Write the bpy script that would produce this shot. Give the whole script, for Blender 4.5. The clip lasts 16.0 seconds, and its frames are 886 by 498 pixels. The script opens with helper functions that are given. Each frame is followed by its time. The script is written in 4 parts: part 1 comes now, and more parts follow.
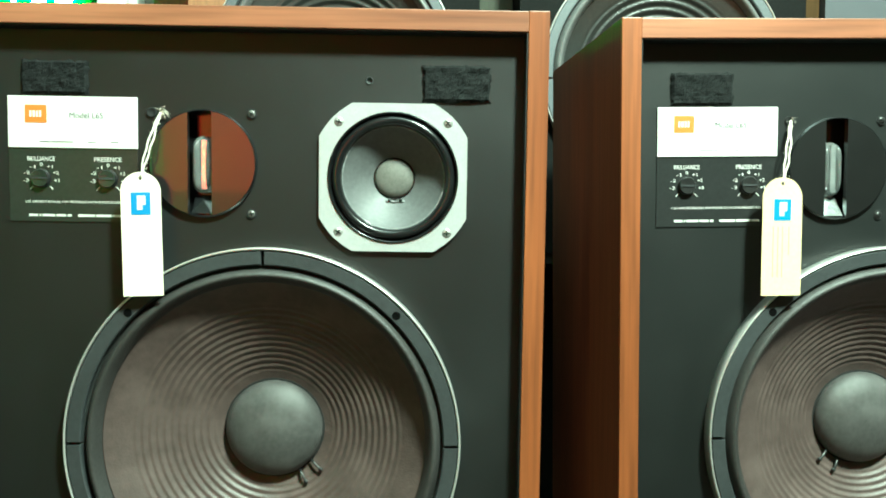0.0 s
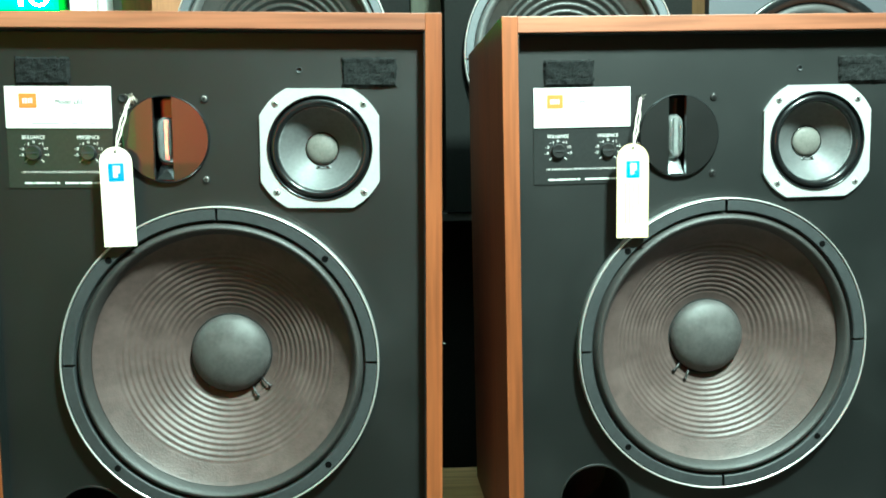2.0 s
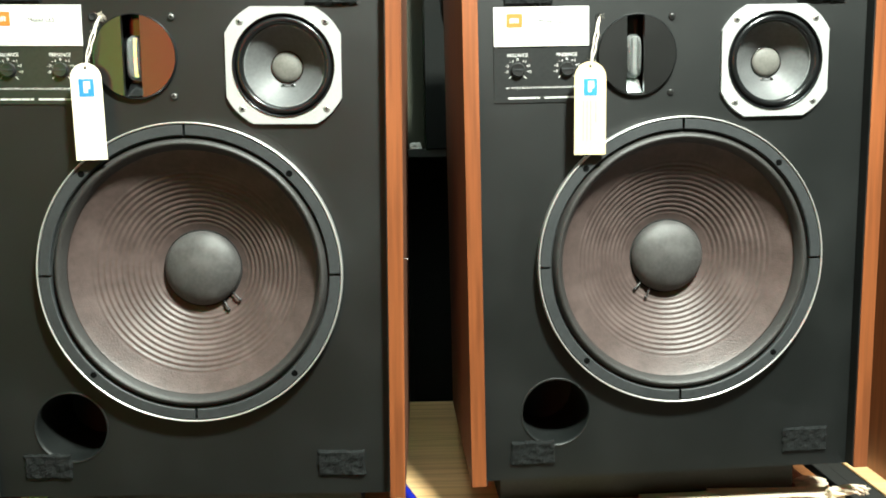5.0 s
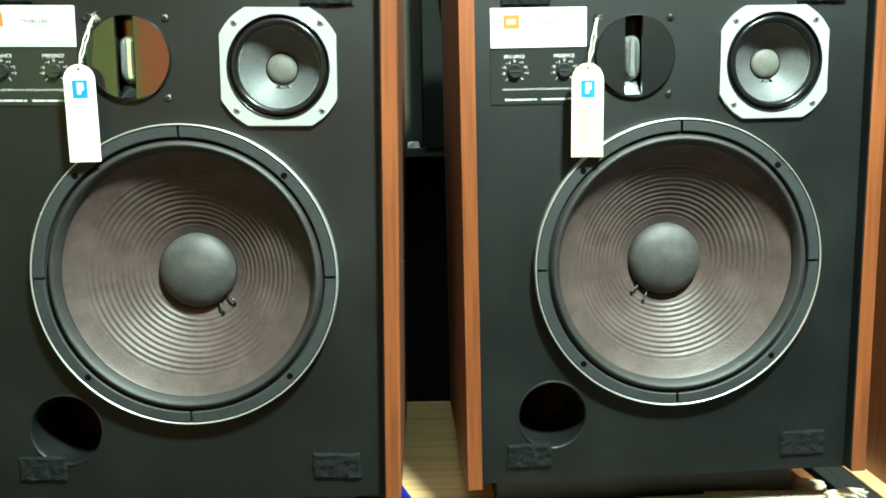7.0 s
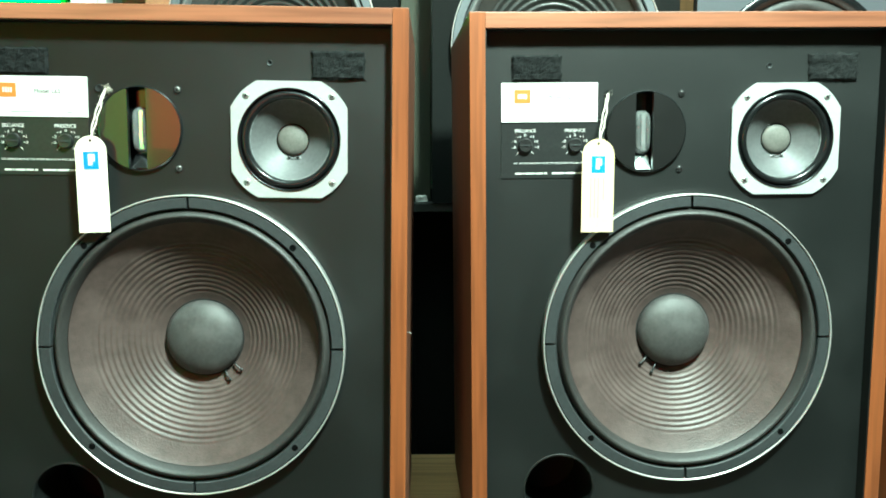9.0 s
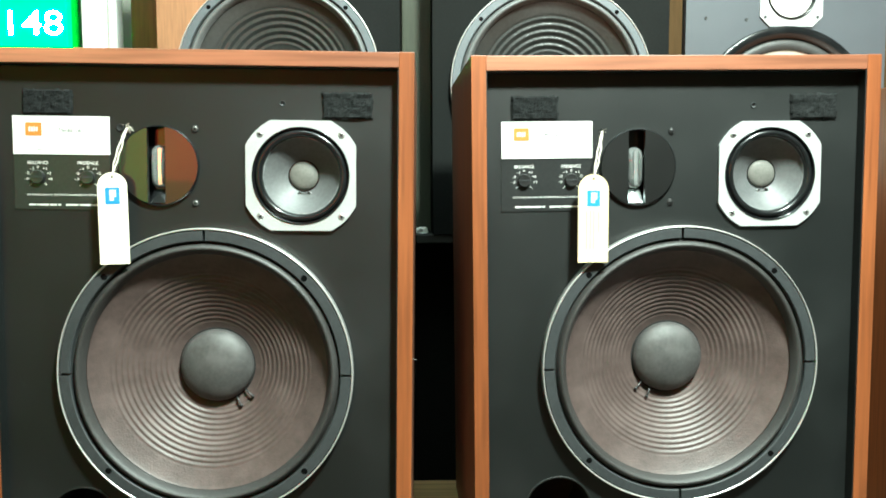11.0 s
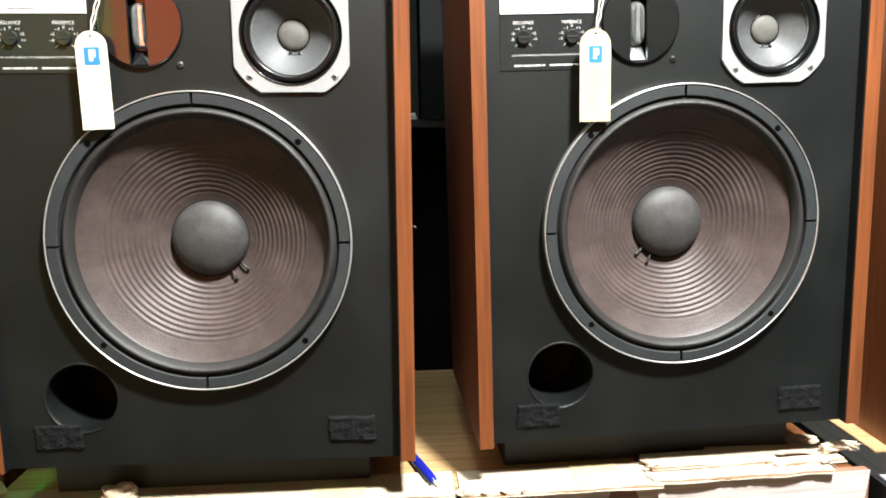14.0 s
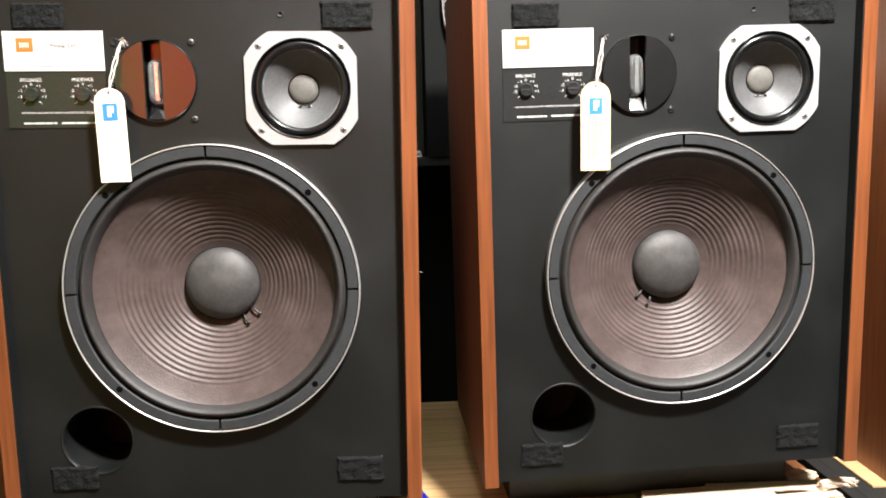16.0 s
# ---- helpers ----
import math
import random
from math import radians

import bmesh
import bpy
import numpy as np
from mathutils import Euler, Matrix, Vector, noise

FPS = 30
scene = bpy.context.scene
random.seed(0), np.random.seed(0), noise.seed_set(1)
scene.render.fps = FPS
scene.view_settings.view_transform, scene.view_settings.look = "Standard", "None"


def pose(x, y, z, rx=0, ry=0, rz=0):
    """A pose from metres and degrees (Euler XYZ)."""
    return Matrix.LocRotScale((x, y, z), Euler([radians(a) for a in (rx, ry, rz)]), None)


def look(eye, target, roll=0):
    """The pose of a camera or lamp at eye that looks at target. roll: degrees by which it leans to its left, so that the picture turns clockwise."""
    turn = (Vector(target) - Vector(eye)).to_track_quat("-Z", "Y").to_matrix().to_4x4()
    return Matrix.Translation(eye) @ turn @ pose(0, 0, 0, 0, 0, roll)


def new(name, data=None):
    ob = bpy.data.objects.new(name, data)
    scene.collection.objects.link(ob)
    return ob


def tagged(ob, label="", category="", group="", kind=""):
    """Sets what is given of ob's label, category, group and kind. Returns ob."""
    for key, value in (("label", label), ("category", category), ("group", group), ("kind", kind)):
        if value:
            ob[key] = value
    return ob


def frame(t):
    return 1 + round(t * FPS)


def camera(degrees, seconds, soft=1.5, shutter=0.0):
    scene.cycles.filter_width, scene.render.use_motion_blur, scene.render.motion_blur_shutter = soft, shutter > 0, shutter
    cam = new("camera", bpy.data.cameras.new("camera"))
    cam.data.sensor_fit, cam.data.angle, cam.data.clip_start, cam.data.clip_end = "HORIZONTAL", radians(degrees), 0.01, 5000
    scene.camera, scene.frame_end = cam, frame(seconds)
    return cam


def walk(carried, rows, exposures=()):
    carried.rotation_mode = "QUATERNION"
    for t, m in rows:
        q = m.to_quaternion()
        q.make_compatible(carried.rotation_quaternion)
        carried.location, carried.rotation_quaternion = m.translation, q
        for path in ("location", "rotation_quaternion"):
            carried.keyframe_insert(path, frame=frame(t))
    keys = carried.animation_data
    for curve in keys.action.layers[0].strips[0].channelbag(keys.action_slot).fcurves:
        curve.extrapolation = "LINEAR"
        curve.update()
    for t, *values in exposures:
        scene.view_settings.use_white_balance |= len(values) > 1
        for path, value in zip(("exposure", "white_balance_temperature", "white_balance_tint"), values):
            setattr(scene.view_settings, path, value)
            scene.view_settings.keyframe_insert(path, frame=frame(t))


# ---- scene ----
cam = camera(58.63, 16.0, 1.8)
LEVEL = 0.92  # height of the big driver's centre above the floor
PATH = [
    (0, 0.13, -0.6149, 0.1917, -0.921, -3.655, -0.151),
    (0.5, 0.1506, -0.6411, 0.1834, -0.528, -4.298, 0.333),
    (1, 0.1557, -0.6778, 0.1851, -0.716, -4.966, 0.708),
    (1.5, 0.1671, -0.7417, 0.1882, -1.936, -5.629, 0.913),
    (2, 0.1851, -0.7727, 0.1881, -2.562, -5.915, 0.757),
    (2.5, 0.2106, -0.7817, 0.1829, -2.771, -6.016, 0.086),
    (3, 0.2251, -0.7919, 0.1733, -2.326, -6.299, -0.216),
    (3.5, 0.2269, -0.7996, 0.1611, -1.909, -6.718, 0.114),
    (4, 0.2366, -0.8058, 0.1464, -1.411, -7.143, 0.434),
    (4.5, 0.24, -0.8073, 0.1361, -1.338, -7.329, 0.753),
    (4.7, 0.2389, -0.8064, 0.1295, -1.373, -7.48, 0.803),
    (6.8, 0.2445, -0.8024, 0.1282, -1.261, -7.93, 0.89),
    (7, 0.2451, -0.7992, 0.1371, -1.228, -8.058, 0.73),
    (7.5, 0.2434, -0.7877, 0.1523, -1.273, -8.164, 0.57),
    (8, 0.2402, -0.7821, 0.1659, -1.023, -7.896, 0.535),
    (8.5, 0.2397, -0.7833, 0.1815, -0.761, -7.386, 0.305),
    (9, 0.2408, -0.7889, 0.1927, -0.854, -6.781, -0.057),
    (9.5, 0.2363, -0.7941, 0.1977, -1.201, -6.031, -0.199),
    (9.7, 0.2341, -0.7962, 0.1987, -1.312, -5.676, -0.207),
    (11.8, 0.22, -0.8404, 0.1933, -1.653, -4.541, 0.428),
    (12, 0.2143, -0.8384, 0.1817, -1.803, -4.543, 0.543),
    (12.5, 0.2078, -0.8327, 0.1598, -1.954, -5.758, 0.829),
    (13, 0.1997, -0.8245, 0.1395, -2.622, -7.15, 1.151),
    (13.5, 0.2, -0.8157, 0.126, -3.276, -8.353, 1.319),
    (14, 0.2017, -0.8143, 0.1218, -3.419, -9.406, 1.13),
    (14.5, 0.2053, -0.8175, 0.1215, -3.524, -10.023, 0.954),
    (15, 0.2098, -0.8225, 0.1261, -3.64, -10.133, 0.781),
    (15.5, 0.2091, -0.8242, 0.142, -3.378, -9.567, 1.28),
    (16, 0.1998, -0.8335, 0.1602, -3.151, -8.446, 1.329),
]
EXPOSURE = [
    (0.0, 0.38, 5700, -32), (1.0, 0.55, 5150, -36), (2.0, 0.60, 5250, -28), (3.0, 0.72, 5050, -46), (3.4, 0.66, 5950, 24),
    (4.0, 0.58, 6050, 12), (4.7, 0.53, 6150, 0), (6.8, 0.46, 5650, -22), (8.0, 0.53, 5550, -20), (9.0, 0.50, 5450, -27), (9.7, 0.50, 5450, -26),
    (11.8, 0.53, 5950, -8), (12.5, 0.60, 5700, -18), (13.0, 0.55, 5850, -10), (13.5, 0.40, 6000, 2), (14.5, 0.38, 6100, 10), (15.0, 0.38, 6050, 6), (16.0, 0.45, 6350, 15),
]
walk(cam, [(t, pose(x, y, LEVEL + z, 90 + pitch, roll, yaw)) for t, x, y, z, yaw, pitch, roll in PATH], EXPOSURE)


# ---- world and lights ----
world = bpy.data.worlds.new("shop_air")
scene.world = world
world.use_nodes = True
world.node_tree.nodes["Background"].inputs[0].default_value = (0.9, 0.95, 1.0, 1)
world.node_tree.nodes["Background"].inputs[1].default_value = 0.02


def lamp(name, eye, target, size, watts, colour, shape="DISK"):
    data = bpy.data.lights.new(name, "AREA")
    data.shape, data.size, data.energy, data.color = shape, size, watts, colour
    ob = new(name, data)
    ob.matrix_world = look(eye, target)
    return ob


lamp("ceiling_spot", (0.72, -0.94, 2.44), (0.4, 0.0, 0.9), 0.24, 110, (1.0, 0.96, 0.88))
# Unseen fill lamp, added to brighten the gap and soften the darks.
panel = lamp("overhead_fill", (0.32, -0.35, 2.45), (0.32, -0.35, 0.0), 0.8, 15, (0.93, 1.0, 0.97), "SQUARE")


# ---- materials ----
def material(name, colour, rough=0.5, metal=0.0, spread=0.15, scale=60.0, bump=0.0, bump_scale=400.0, stretch=(1, 1, 1),
             coat=0.0, emit=None, glow=0.0, blotch=0.0, blotch_scale=9.0, specular=0.5):
    """A surface with fine grain and broader blotches; spread and blotch say how far the colour varies."""
    m = bpy.data.materials.new(name)
    m.use_nodes = True
    n, l = m.node_tree.nodes, m.node_tree.links
    b = n["Principled BSDF"]
    b.inputs["Roughness"].default_value, b.inputs["Metallic"].default_value = rough, metal
    b.inputs["Coat Weight"].default_value = coat
    b.inputs["Specular IOR Level"].default_value = specular
    coord, mapping = n.new("ShaderNodeTexCoord"), n.new("ShaderNodeMapping")
    mapping.inputs["Scale"].default_value = stretch
    l.new(coord.outputs["Object"], mapping.inputs["Vector"])
    fine, broad = n.new("ShaderNodeTexNoise"), n.new("ShaderNodeTexNoise")
    fine.inputs["Scale"].default_value, fine.inputs["Detail"].default_value = scale, 6
    broad.inputs["Scale"].default_value, broad.inputs["Detail"].default_value = blotch_scale, 4
    l.new(mapping.outputs[0], fine.inputs["Vector"])
    l.new(coord.outputs["Object"], broad.inputs["Vector"])
    ramp = n.new("ShaderNodeValToRGB")
    ramp.color_ramp.elements[0].position, ramp.color_ramp.elements[1].position = 0.3, 0.7
    ramp.color_ramp.elements[0].color = (*[c * (1 - spread) for c in colour], 1)
    ramp.color_ramp.elements[1].color = (*[min(1, c * (1 + spread)) for c in colour], 1)
    l.new(fine.outputs[0], ramp.inputs[0])
    out = ramp.outputs[0]
    if blotch:
        mix = n.new("ShaderNodeMix")
        mix.data_type, mix.blend_type = "RGBA", "MIX"
        wide = n.new("ShaderNodeMapRange")
        wide.inputs[1].default_value, wide.inputs[2].default_value = 0.45, 0.75
        wide.inputs[4].default_value = blotch
        l.new(broad.outputs[0], wide.inputs[0])
        l.new(wide.outputs[0], mix.inputs[0])
        l.new(out, mix.inputs[6])
        mix.inputs[7].default_value = (*[min(1, c * 1.7 + 0.012) for c in colour], 1)
        out = mix.outputs[2]
    l.new(out, b.inputs["Base Color"])
    vary = n.new("ShaderNodeMapRange")
    vary.inputs[3].default_value, vary.inputs[4].default_value = max(0, rough - 0.08), min(1, rough + 0.1)
    l.new(broad.outputs[0], vary.inputs[0])
    l.new(vary.outputs[0], b.inputs["Roughness"])
    if bump:
        rough_noise, relief = n.new("ShaderNodeTexNoise"), n.new("ShaderNodeBump")
        rough_noise.inputs["Scale"].default_value, rough_noise.inputs["Detail"].default_value = bump_scale, 3
        l.new(mapping.outputs[0], rough_noise.inputs["Vector"])
        relief.inputs["Strength"].default_value, relief.inputs["Distance"].default_value = bump, 0.001
        l.new(rough_noise.outputs[0], relief.inputs["Height"])
        l.new(relief.outputs[0], b.inputs["Normal"])
    if emit:
        b.inputs["Emission Color"].default_value, b.inputs["Emission Strength"].default_value = (*emit, 1), glow
    return m


def wood(name, dark, light, along, rough=0.42, size=1.0, coat=0.1):
    """Straight-grained veneer; along is the axis of the grain."""
    m = bpy.data.materials.new(name)
    m.use_nodes = True
    n, l = m.node_tree.nodes, m.node_tree.links
    b = n["Principled BSDF"]
    b.inputs["Coat Weight"].default_value, b.inputs["Coat Roughness"].default_value = coat, 0.3
    coord, mapping, tiny = n.new("ShaderNodeTexCoord"), n.new("ShaderNodeMapping"), n.new("ShaderNodeMapping")
    coarse = [size * 22.0] * 3
    coarse[along] = size * 1.6
    thin = [size * 260.0] * 3
    thin[along] = size * 9.0
    mapping.inputs["Scale"].default_value, tiny.inputs["Scale"].default_value = coarse, thin
    l.new(coord.outputs["Object"], mapping.inputs["Vector"])
    l.new(coord.outputs["Object"], tiny.inputs["Vector"])
    bands, grain = n.new("ShaderNodeTexNoise"), n.new("ShaderNodeTexNoise")
    bands.inputs["Scale"].default_value, bands.inputs["Detail"].default_value = 1.0, 5
    bands.inputs["Distortion"].default_value = 0.6
    grain.inputs["Scale"].default_value, grain.inputs["Detail"].default_value = 1.0, 2
    l.new(mapping.outputs[0], bands.inputs["Vector"])
    l.new(tiny.outputs[0], grain.inputs["Vector"])
    ramp = n.new("ShaderNodeValToRGB")
    ramp.color_ramp.elements[0].position, ramp.color_ramp.elements[1].position = 0.32, 0.68
    ramp.color_ramp.elements[0].color, ramp.color_ramp.elements[1].color = (*dark, 1), (*light, 1)
    l.new(bands.outputs[0], ramp.inputs[0])
    pores = n.new("ShaderNodeMapRange")
    pores.inputs[1].default_value, pores.inputs[2].default_value = 0.3, 0.6
    pores.inputs[3].default_value, pores.inputs[4].default_value = 0.68, 1.0
    l.new(grain.outputs[0], pores.inputs[0])
    mix = n.new("ShaderNodeMix")
    mix.data_type, mix.blend_type = "RGBA", "MULTIPLY"
    mix.inputs[0].default_value = 1.0
    l.new(ramp.outputs[0], mix.inputs[6])
    l.new(pores.outputs[0], mix.inputs[7])
    l.new(mix.outputs[2], b.inputs["Base Color"])
    sheen = n.new("ShaderNodeMapRange")
    sheen.inputs[3].default_value, sheen.inputs[4].default_value = rough - 0.06, rough + 0.12
    l.new(bands.outputs[0], sheen.inputs[0])
    l.new(sheen.outputs[0], b.inputs["Roughness"])
    relief = n.new("ShaderNodeBump")
    relief.inputs["Strength"].default_value, relief.inputs["Distance"].default_value = 0.25, 0.0005
    l.new(grain.outputs[0], relief.inputs["Height"])
    l.new(relief.outputs[0], b.inputs["Normal"])
    return m


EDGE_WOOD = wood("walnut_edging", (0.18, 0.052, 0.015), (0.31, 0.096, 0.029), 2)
PLAIN_BROWN = wood("plain_brown_veneer", (0.19, 0.060, 0.017), (0.31, 0.105, 0.031), 2)
# Same walnut, darkened: the shade between the cabinets is in its colour.
WALNUT_SIDE = wood("shade_darkened_walnut", (0.10, 0.034, 0.014), (0.18, 0.066, 0.028), 2, 0.5, 1.0, 0.0)
WALNUT_ACROSS = wood("walnut_across", (0.20, 0.074, 0.037), (0.37, 0.150, 0.080), 0)
BROWN_UP = wood("brown_veneer", (0.17, 0.066, 0.022), (0.27, 0.11, 0.04), 2, 0.45)
BROWN_ACROSS = wood("brown_veneer_across", (0.30, 0.14, 0.085), (0.46, 0.25, 0.17), 0, 0.4)
PALE_TOP = wood("worn_pale_veneer", (0.74, 0.62, 0.57), (0.84, 0.75, 0.71), 0, 0.5)
PLY = wood("pale_board", (0.56, 0.355, 0.16), (0.72, 0.48, 0.235), 0, 0.55, 0.6)
SHELF_WOOD = wood("dark_shelf_wood", (0.040, 0.021, 0.008), (0.075, 0.040, 0.014), 2, 0.65, 1.0, 0.0)
BAFFLE = material("black_baffle_paint", (0.0041, 0.0053, 0.0051), 0.47, spread=0.2, scale=900, bump=0.25, bump_scale=1400, blotch=0.22, blotch_scale=10, specular=0.52)
BLACK = material("black_board", (0.012, 0.013, 0.012), 0.6, spread=0.25, scale=300, bump=0.2, bump_scale=900)
BACK_BLACK = material("matte_black_board", (0.0055, 0.0062, 0.0058), 0.8, spread=0.25, scale=300, bump=0.2, bump_scale=900, specular=0.12)
UPRIGHT = material("dark_brown_upright", (0.050, 0.029, 0.011), 0.8, spread=0.2, scale=60, stretch=(4, 4, 0.3), specular=0.1)
OLIVE = material("dull_olive_board", (0.024, 0.027, 0.014), 0.7, spread=0.2, scale=80, stretch=(4, 4, 0.4))
# Near-black that stands for shade in port and screw slots; also colours a glue bead.
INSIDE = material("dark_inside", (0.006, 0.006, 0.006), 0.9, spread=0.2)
HOLE = material("deep_shadowed_hole", (0.002, 0.002, 0.002), 0.9, spread=0.1, specular=0.05)
GASKET = material("charcoal_gasket", (0.024, 0.027, 0.029), 0.62, spread=0.18, scale=240, bump=0.3, bump_scale=900, blotch=0.2, blotch_scale=30)
SURROUND = material("treated_cloth_surround", (0.030, 0.0285, 0.0275), 0.46, spread=0.25, scale=500, bump=0.35, bump_scale=1600, blotch=0.3, blotch_scale=24)
CONE = material("brown_grey_paper_cone", (0.066, 0.047, 0.043), 0.46, spread=0.16, scale=170, bump=0.35, bump_scale=500, blotch=0.6, blotch_scale=27)
CAP = material("charcoal_dust_cap", (0.056, 0.054, 0.053), 0.46, spread=0.2, scale=260, bump=0.4, bump_scale=1500, blotch=0.7, blotch_scale=45)
RING = material("bright_trim_ring", (0.70, 0.68, 0.66), 0.34, 0.7, spread=0.06, scale=200)
SILVER = material("satin_silver_paint", (0.38, 0.385, 0.385), 0.44, 0.15, spread=0.05, scale=500, bump=0.12, bump_scale=1800, blotch=0.08, blotch_scale=40)
SCREW = material("dull_steel", (0.42, 0.41, 0.39), 0.4, 0.6, spread=0.25, scale=500)
DULL_SCREW = material("tarnished_steel", (0.17, 0.165, 0.155), 0.42, 0.6, spread=0.4, scale=600)
DARK_SCREW = material("blackened_steel", (0.05, 0.05, 0.05), 0.4, 0.7, spread=0.4, scale=700)
LIP = material("glossy_black_lip", (0.007, 0.0075, 0.008), 0.20, spread=0.2, scale=300, blotch=0.3, blotch_scale=60)
MID_CONE = material("coated_grey_cone", (0.085, 0.087, 0.089), 0.52, specular=0.5, spread=0.12, scale=300, bump=0.2, bump_scale=700, blotch=0.3, blotch_scale=60)
# Serves the real glue drops and the bead that imitates highlights.
GLUE_AND_GLINT = material("clear_glue_and_glint", (0.20, 0.21, 0.21), 0.18, spread=0.3, scale=400, coat=0.4)
MID_CAP = material("beige_grey_cap", (0.12, 0.117, 0.105), 0.6, spread=0.15, scale=500, blotch=0.3, blotch_scale=90)
GLOSS = material("glossy_black_plate", (0.006, 0.006, 0.006), 0.30, spread=0.1, coat=0.3, specular=0.9)
LENS = material("clear_acrylic", (0.86, 0.90, 0.89), 0.05, spread=0.02)
LENS.node_tree.nodes["Principled BSDF"].inputs["Transmission Weight"].default_value = 0.9
LENS.node_tree.nodes["Principled BSDF"].inputs["IOR"].default_value = 1.49
# Metal that stands in for glints in the tweeter slot.
CHROME = material("glint_metal", (0.62, 0.65, 0.65), 0.12, 0.75, spread=0.3, scale=160, blotch=0.2, blotch_scale=90)
GREY_GASKET = material("grey_gasket", (0.085, 0.095, 0.105), 0.5, spread=0.12, scale=240, blotch=0.15)
GREY_ROLL = material("grey_rubber_roll", (0.12, 0.122, 0.122), 0.32, spread=0.15, scale=300)
WHITE_CARD = material("white_foil", (0.66, 0.65, 0.63), 0.35, spread=0.03, scale=40, blotch=0.05)
PLATE = material("black_control_foil", (0.016, 0.017, 0.017), 0.35, spread=0.2, scale=300)
PRINT = material("white_print", (0.62, 0.62, 0.60), 0.5, spread=0.08)
INK = material("grey_print", (0.012, 0.012, 0.012), 0.5, spread=0.08)
ORANGE = material("orange_print", (0.72, 0.17, 0.03), 0.45, spread=0.06)
BLUE = material("blue_print", (0.03, 0.20, 0.44), 0.5, spread=0.06)
KNOB = material("black_knob", (0.018, 0.018, 0.018), 0.3, spread=0.2)
MANILA = material("manila_card", (0.66, 0.52, 0.30), 0.7, spread=0.06, scale=300, bump=0.1, blotch=0.1)
CREAM = material("cream_card", (0.80, 0.72, 0.55), 0.7, spread=0.05, scale=300, bump=0.1, blotch=0.1)
TWINE = material("white_twine", (0.66, 0.60, 0.52), 0.85, spread=0.2, scale=900)
FUZZ = material("black_fuzz", (0.0070, 0.0080, 0.0080), 0.95, spread=0.6, scale=700, bump=0.8, bump_scale=900, blotch=0.5, blotch_scale=160, specular=0.2)
CARD_CORE = material("fluted_brown_core", (0.30, 0.17, 0.10), 0.85, spread=0.2, scale=160, bump=0.4, bump_scale=400)
CARD = material("corrugated_card", (0.66, 0.55, 0.42), 0.75, spread=0.10, scale=90, bump=0.3, bump_scale=300, stretch=(1, 4, 1), blotch=0.3, blotch_scale=12)
TAPE = material("yellowed_tape", (0.72, 0.61, 0.34), 0.35, spread=0.05)
PEN_BLUE = material("blue_plastic", (0.012, 0.018, 0.30), 0.2, spread=0.1, coat=0.3)
PEN_TIP = material("pale_plastic", (0.62, 0.60, 0.56), 0.3, spread=0.1)
GREEN_PAPER = material("pale_green_paper", (0.62, 0.70, 0.44), 0.6, spread=0.15, scale=120)
PAINT_WALL = material("wall_paint", (0.22, 0.23, 0.20), 0.7, spread=0.05, scale=30, bump=0.15, bump_scale=200, blotch=0.1)
CEILING = material("ceiling_paint", (0.5, 0.5, 0.48), 0.8, spread=0.04, scale=20)
# Unseen floor; dark so that little light bounces onto the lower baffles.
FLOOR = material("floor_lino", (0.055, 0.047, 0.040), 0.5, spread=0.15, scale=25, blotch=0.2)
GREY_BAFFLE = material("grey_baffle_paint", (0.052, 0.056, 0.066), 0.55, spread=0.12, scale=700, bump=0.2, bump_scale=1200, blotch=0.15)
BROWN_BOARD = material("tan_board", (0.25, 0.12, 0.055), 0.6, spread=0.15, scale=80, stretch=(4, 1, 0.4))
WHITE_CONE = material("white_paper_cone", (0.66, 0.64, 0.58), 0.6, spread=0.1, scale=150)
BLACK_CONE = material("black_paper_cone", (0.026, 0.028, 0.027), 0.30, spread=0.2, scale=200, bump=0.3)
LILAC = material("pale_lilac_plastic", (0.50, 0.48, 0.55), 0.4, spread=0.06)
WHITE_PAINT = material("white_gloss_paint", (0.80, 0.82, 0.78), 0.3, spread=0.03)
SIGN_GREEN = material("lit_green_panel", (0.02, 0.35, 0.15), 0.3, emit=(0.0, 1.0, 0.008), glow=24.0)
SIGN_WHITE = material("lit_digits", (0.8, 0.8, 0.8), 0.3, emit=(0.85, 1.0, 0.95), glow=30.0)
SIGN_RED = material("lit_red_panel", (0.3, 0.04, 0.02), 0.3, emit=(1.0, 0.055, 0.02), glow=6.0)
SIGN_OLIVE = material("lit_olive_panel", (0.05, 0.2, 0.04), 0.3, emit=(0.22, 1.0, 0.16), glow=2.6)


# ---- mesh helpers ----
def part(name, bm, mat, parent=None, label="", at=(0, 0, 0), smooth=False):
    bmesh.ops.recalc_face_normals(bm, faces=bm.faces)
    me = bpy.data.meshes.new(name)
    bm.to_mesh(me)
    bm.free()
    me.materials.append(mat)
    if smooth:
        me.polygons.foreach_set("use_smooth", [True] * len(me.polygons))
    ob = new(name, me)
    ob.location = at
    ob.parent = parent
    if label:
        ob["label"] = label
    return ob


def thing(name, label, category, m=None, group="", kind=""):
    ob = tagged(new(name), label, category, group, kind)
    if m is not None:
        ob.matrix_world = m
    return ob


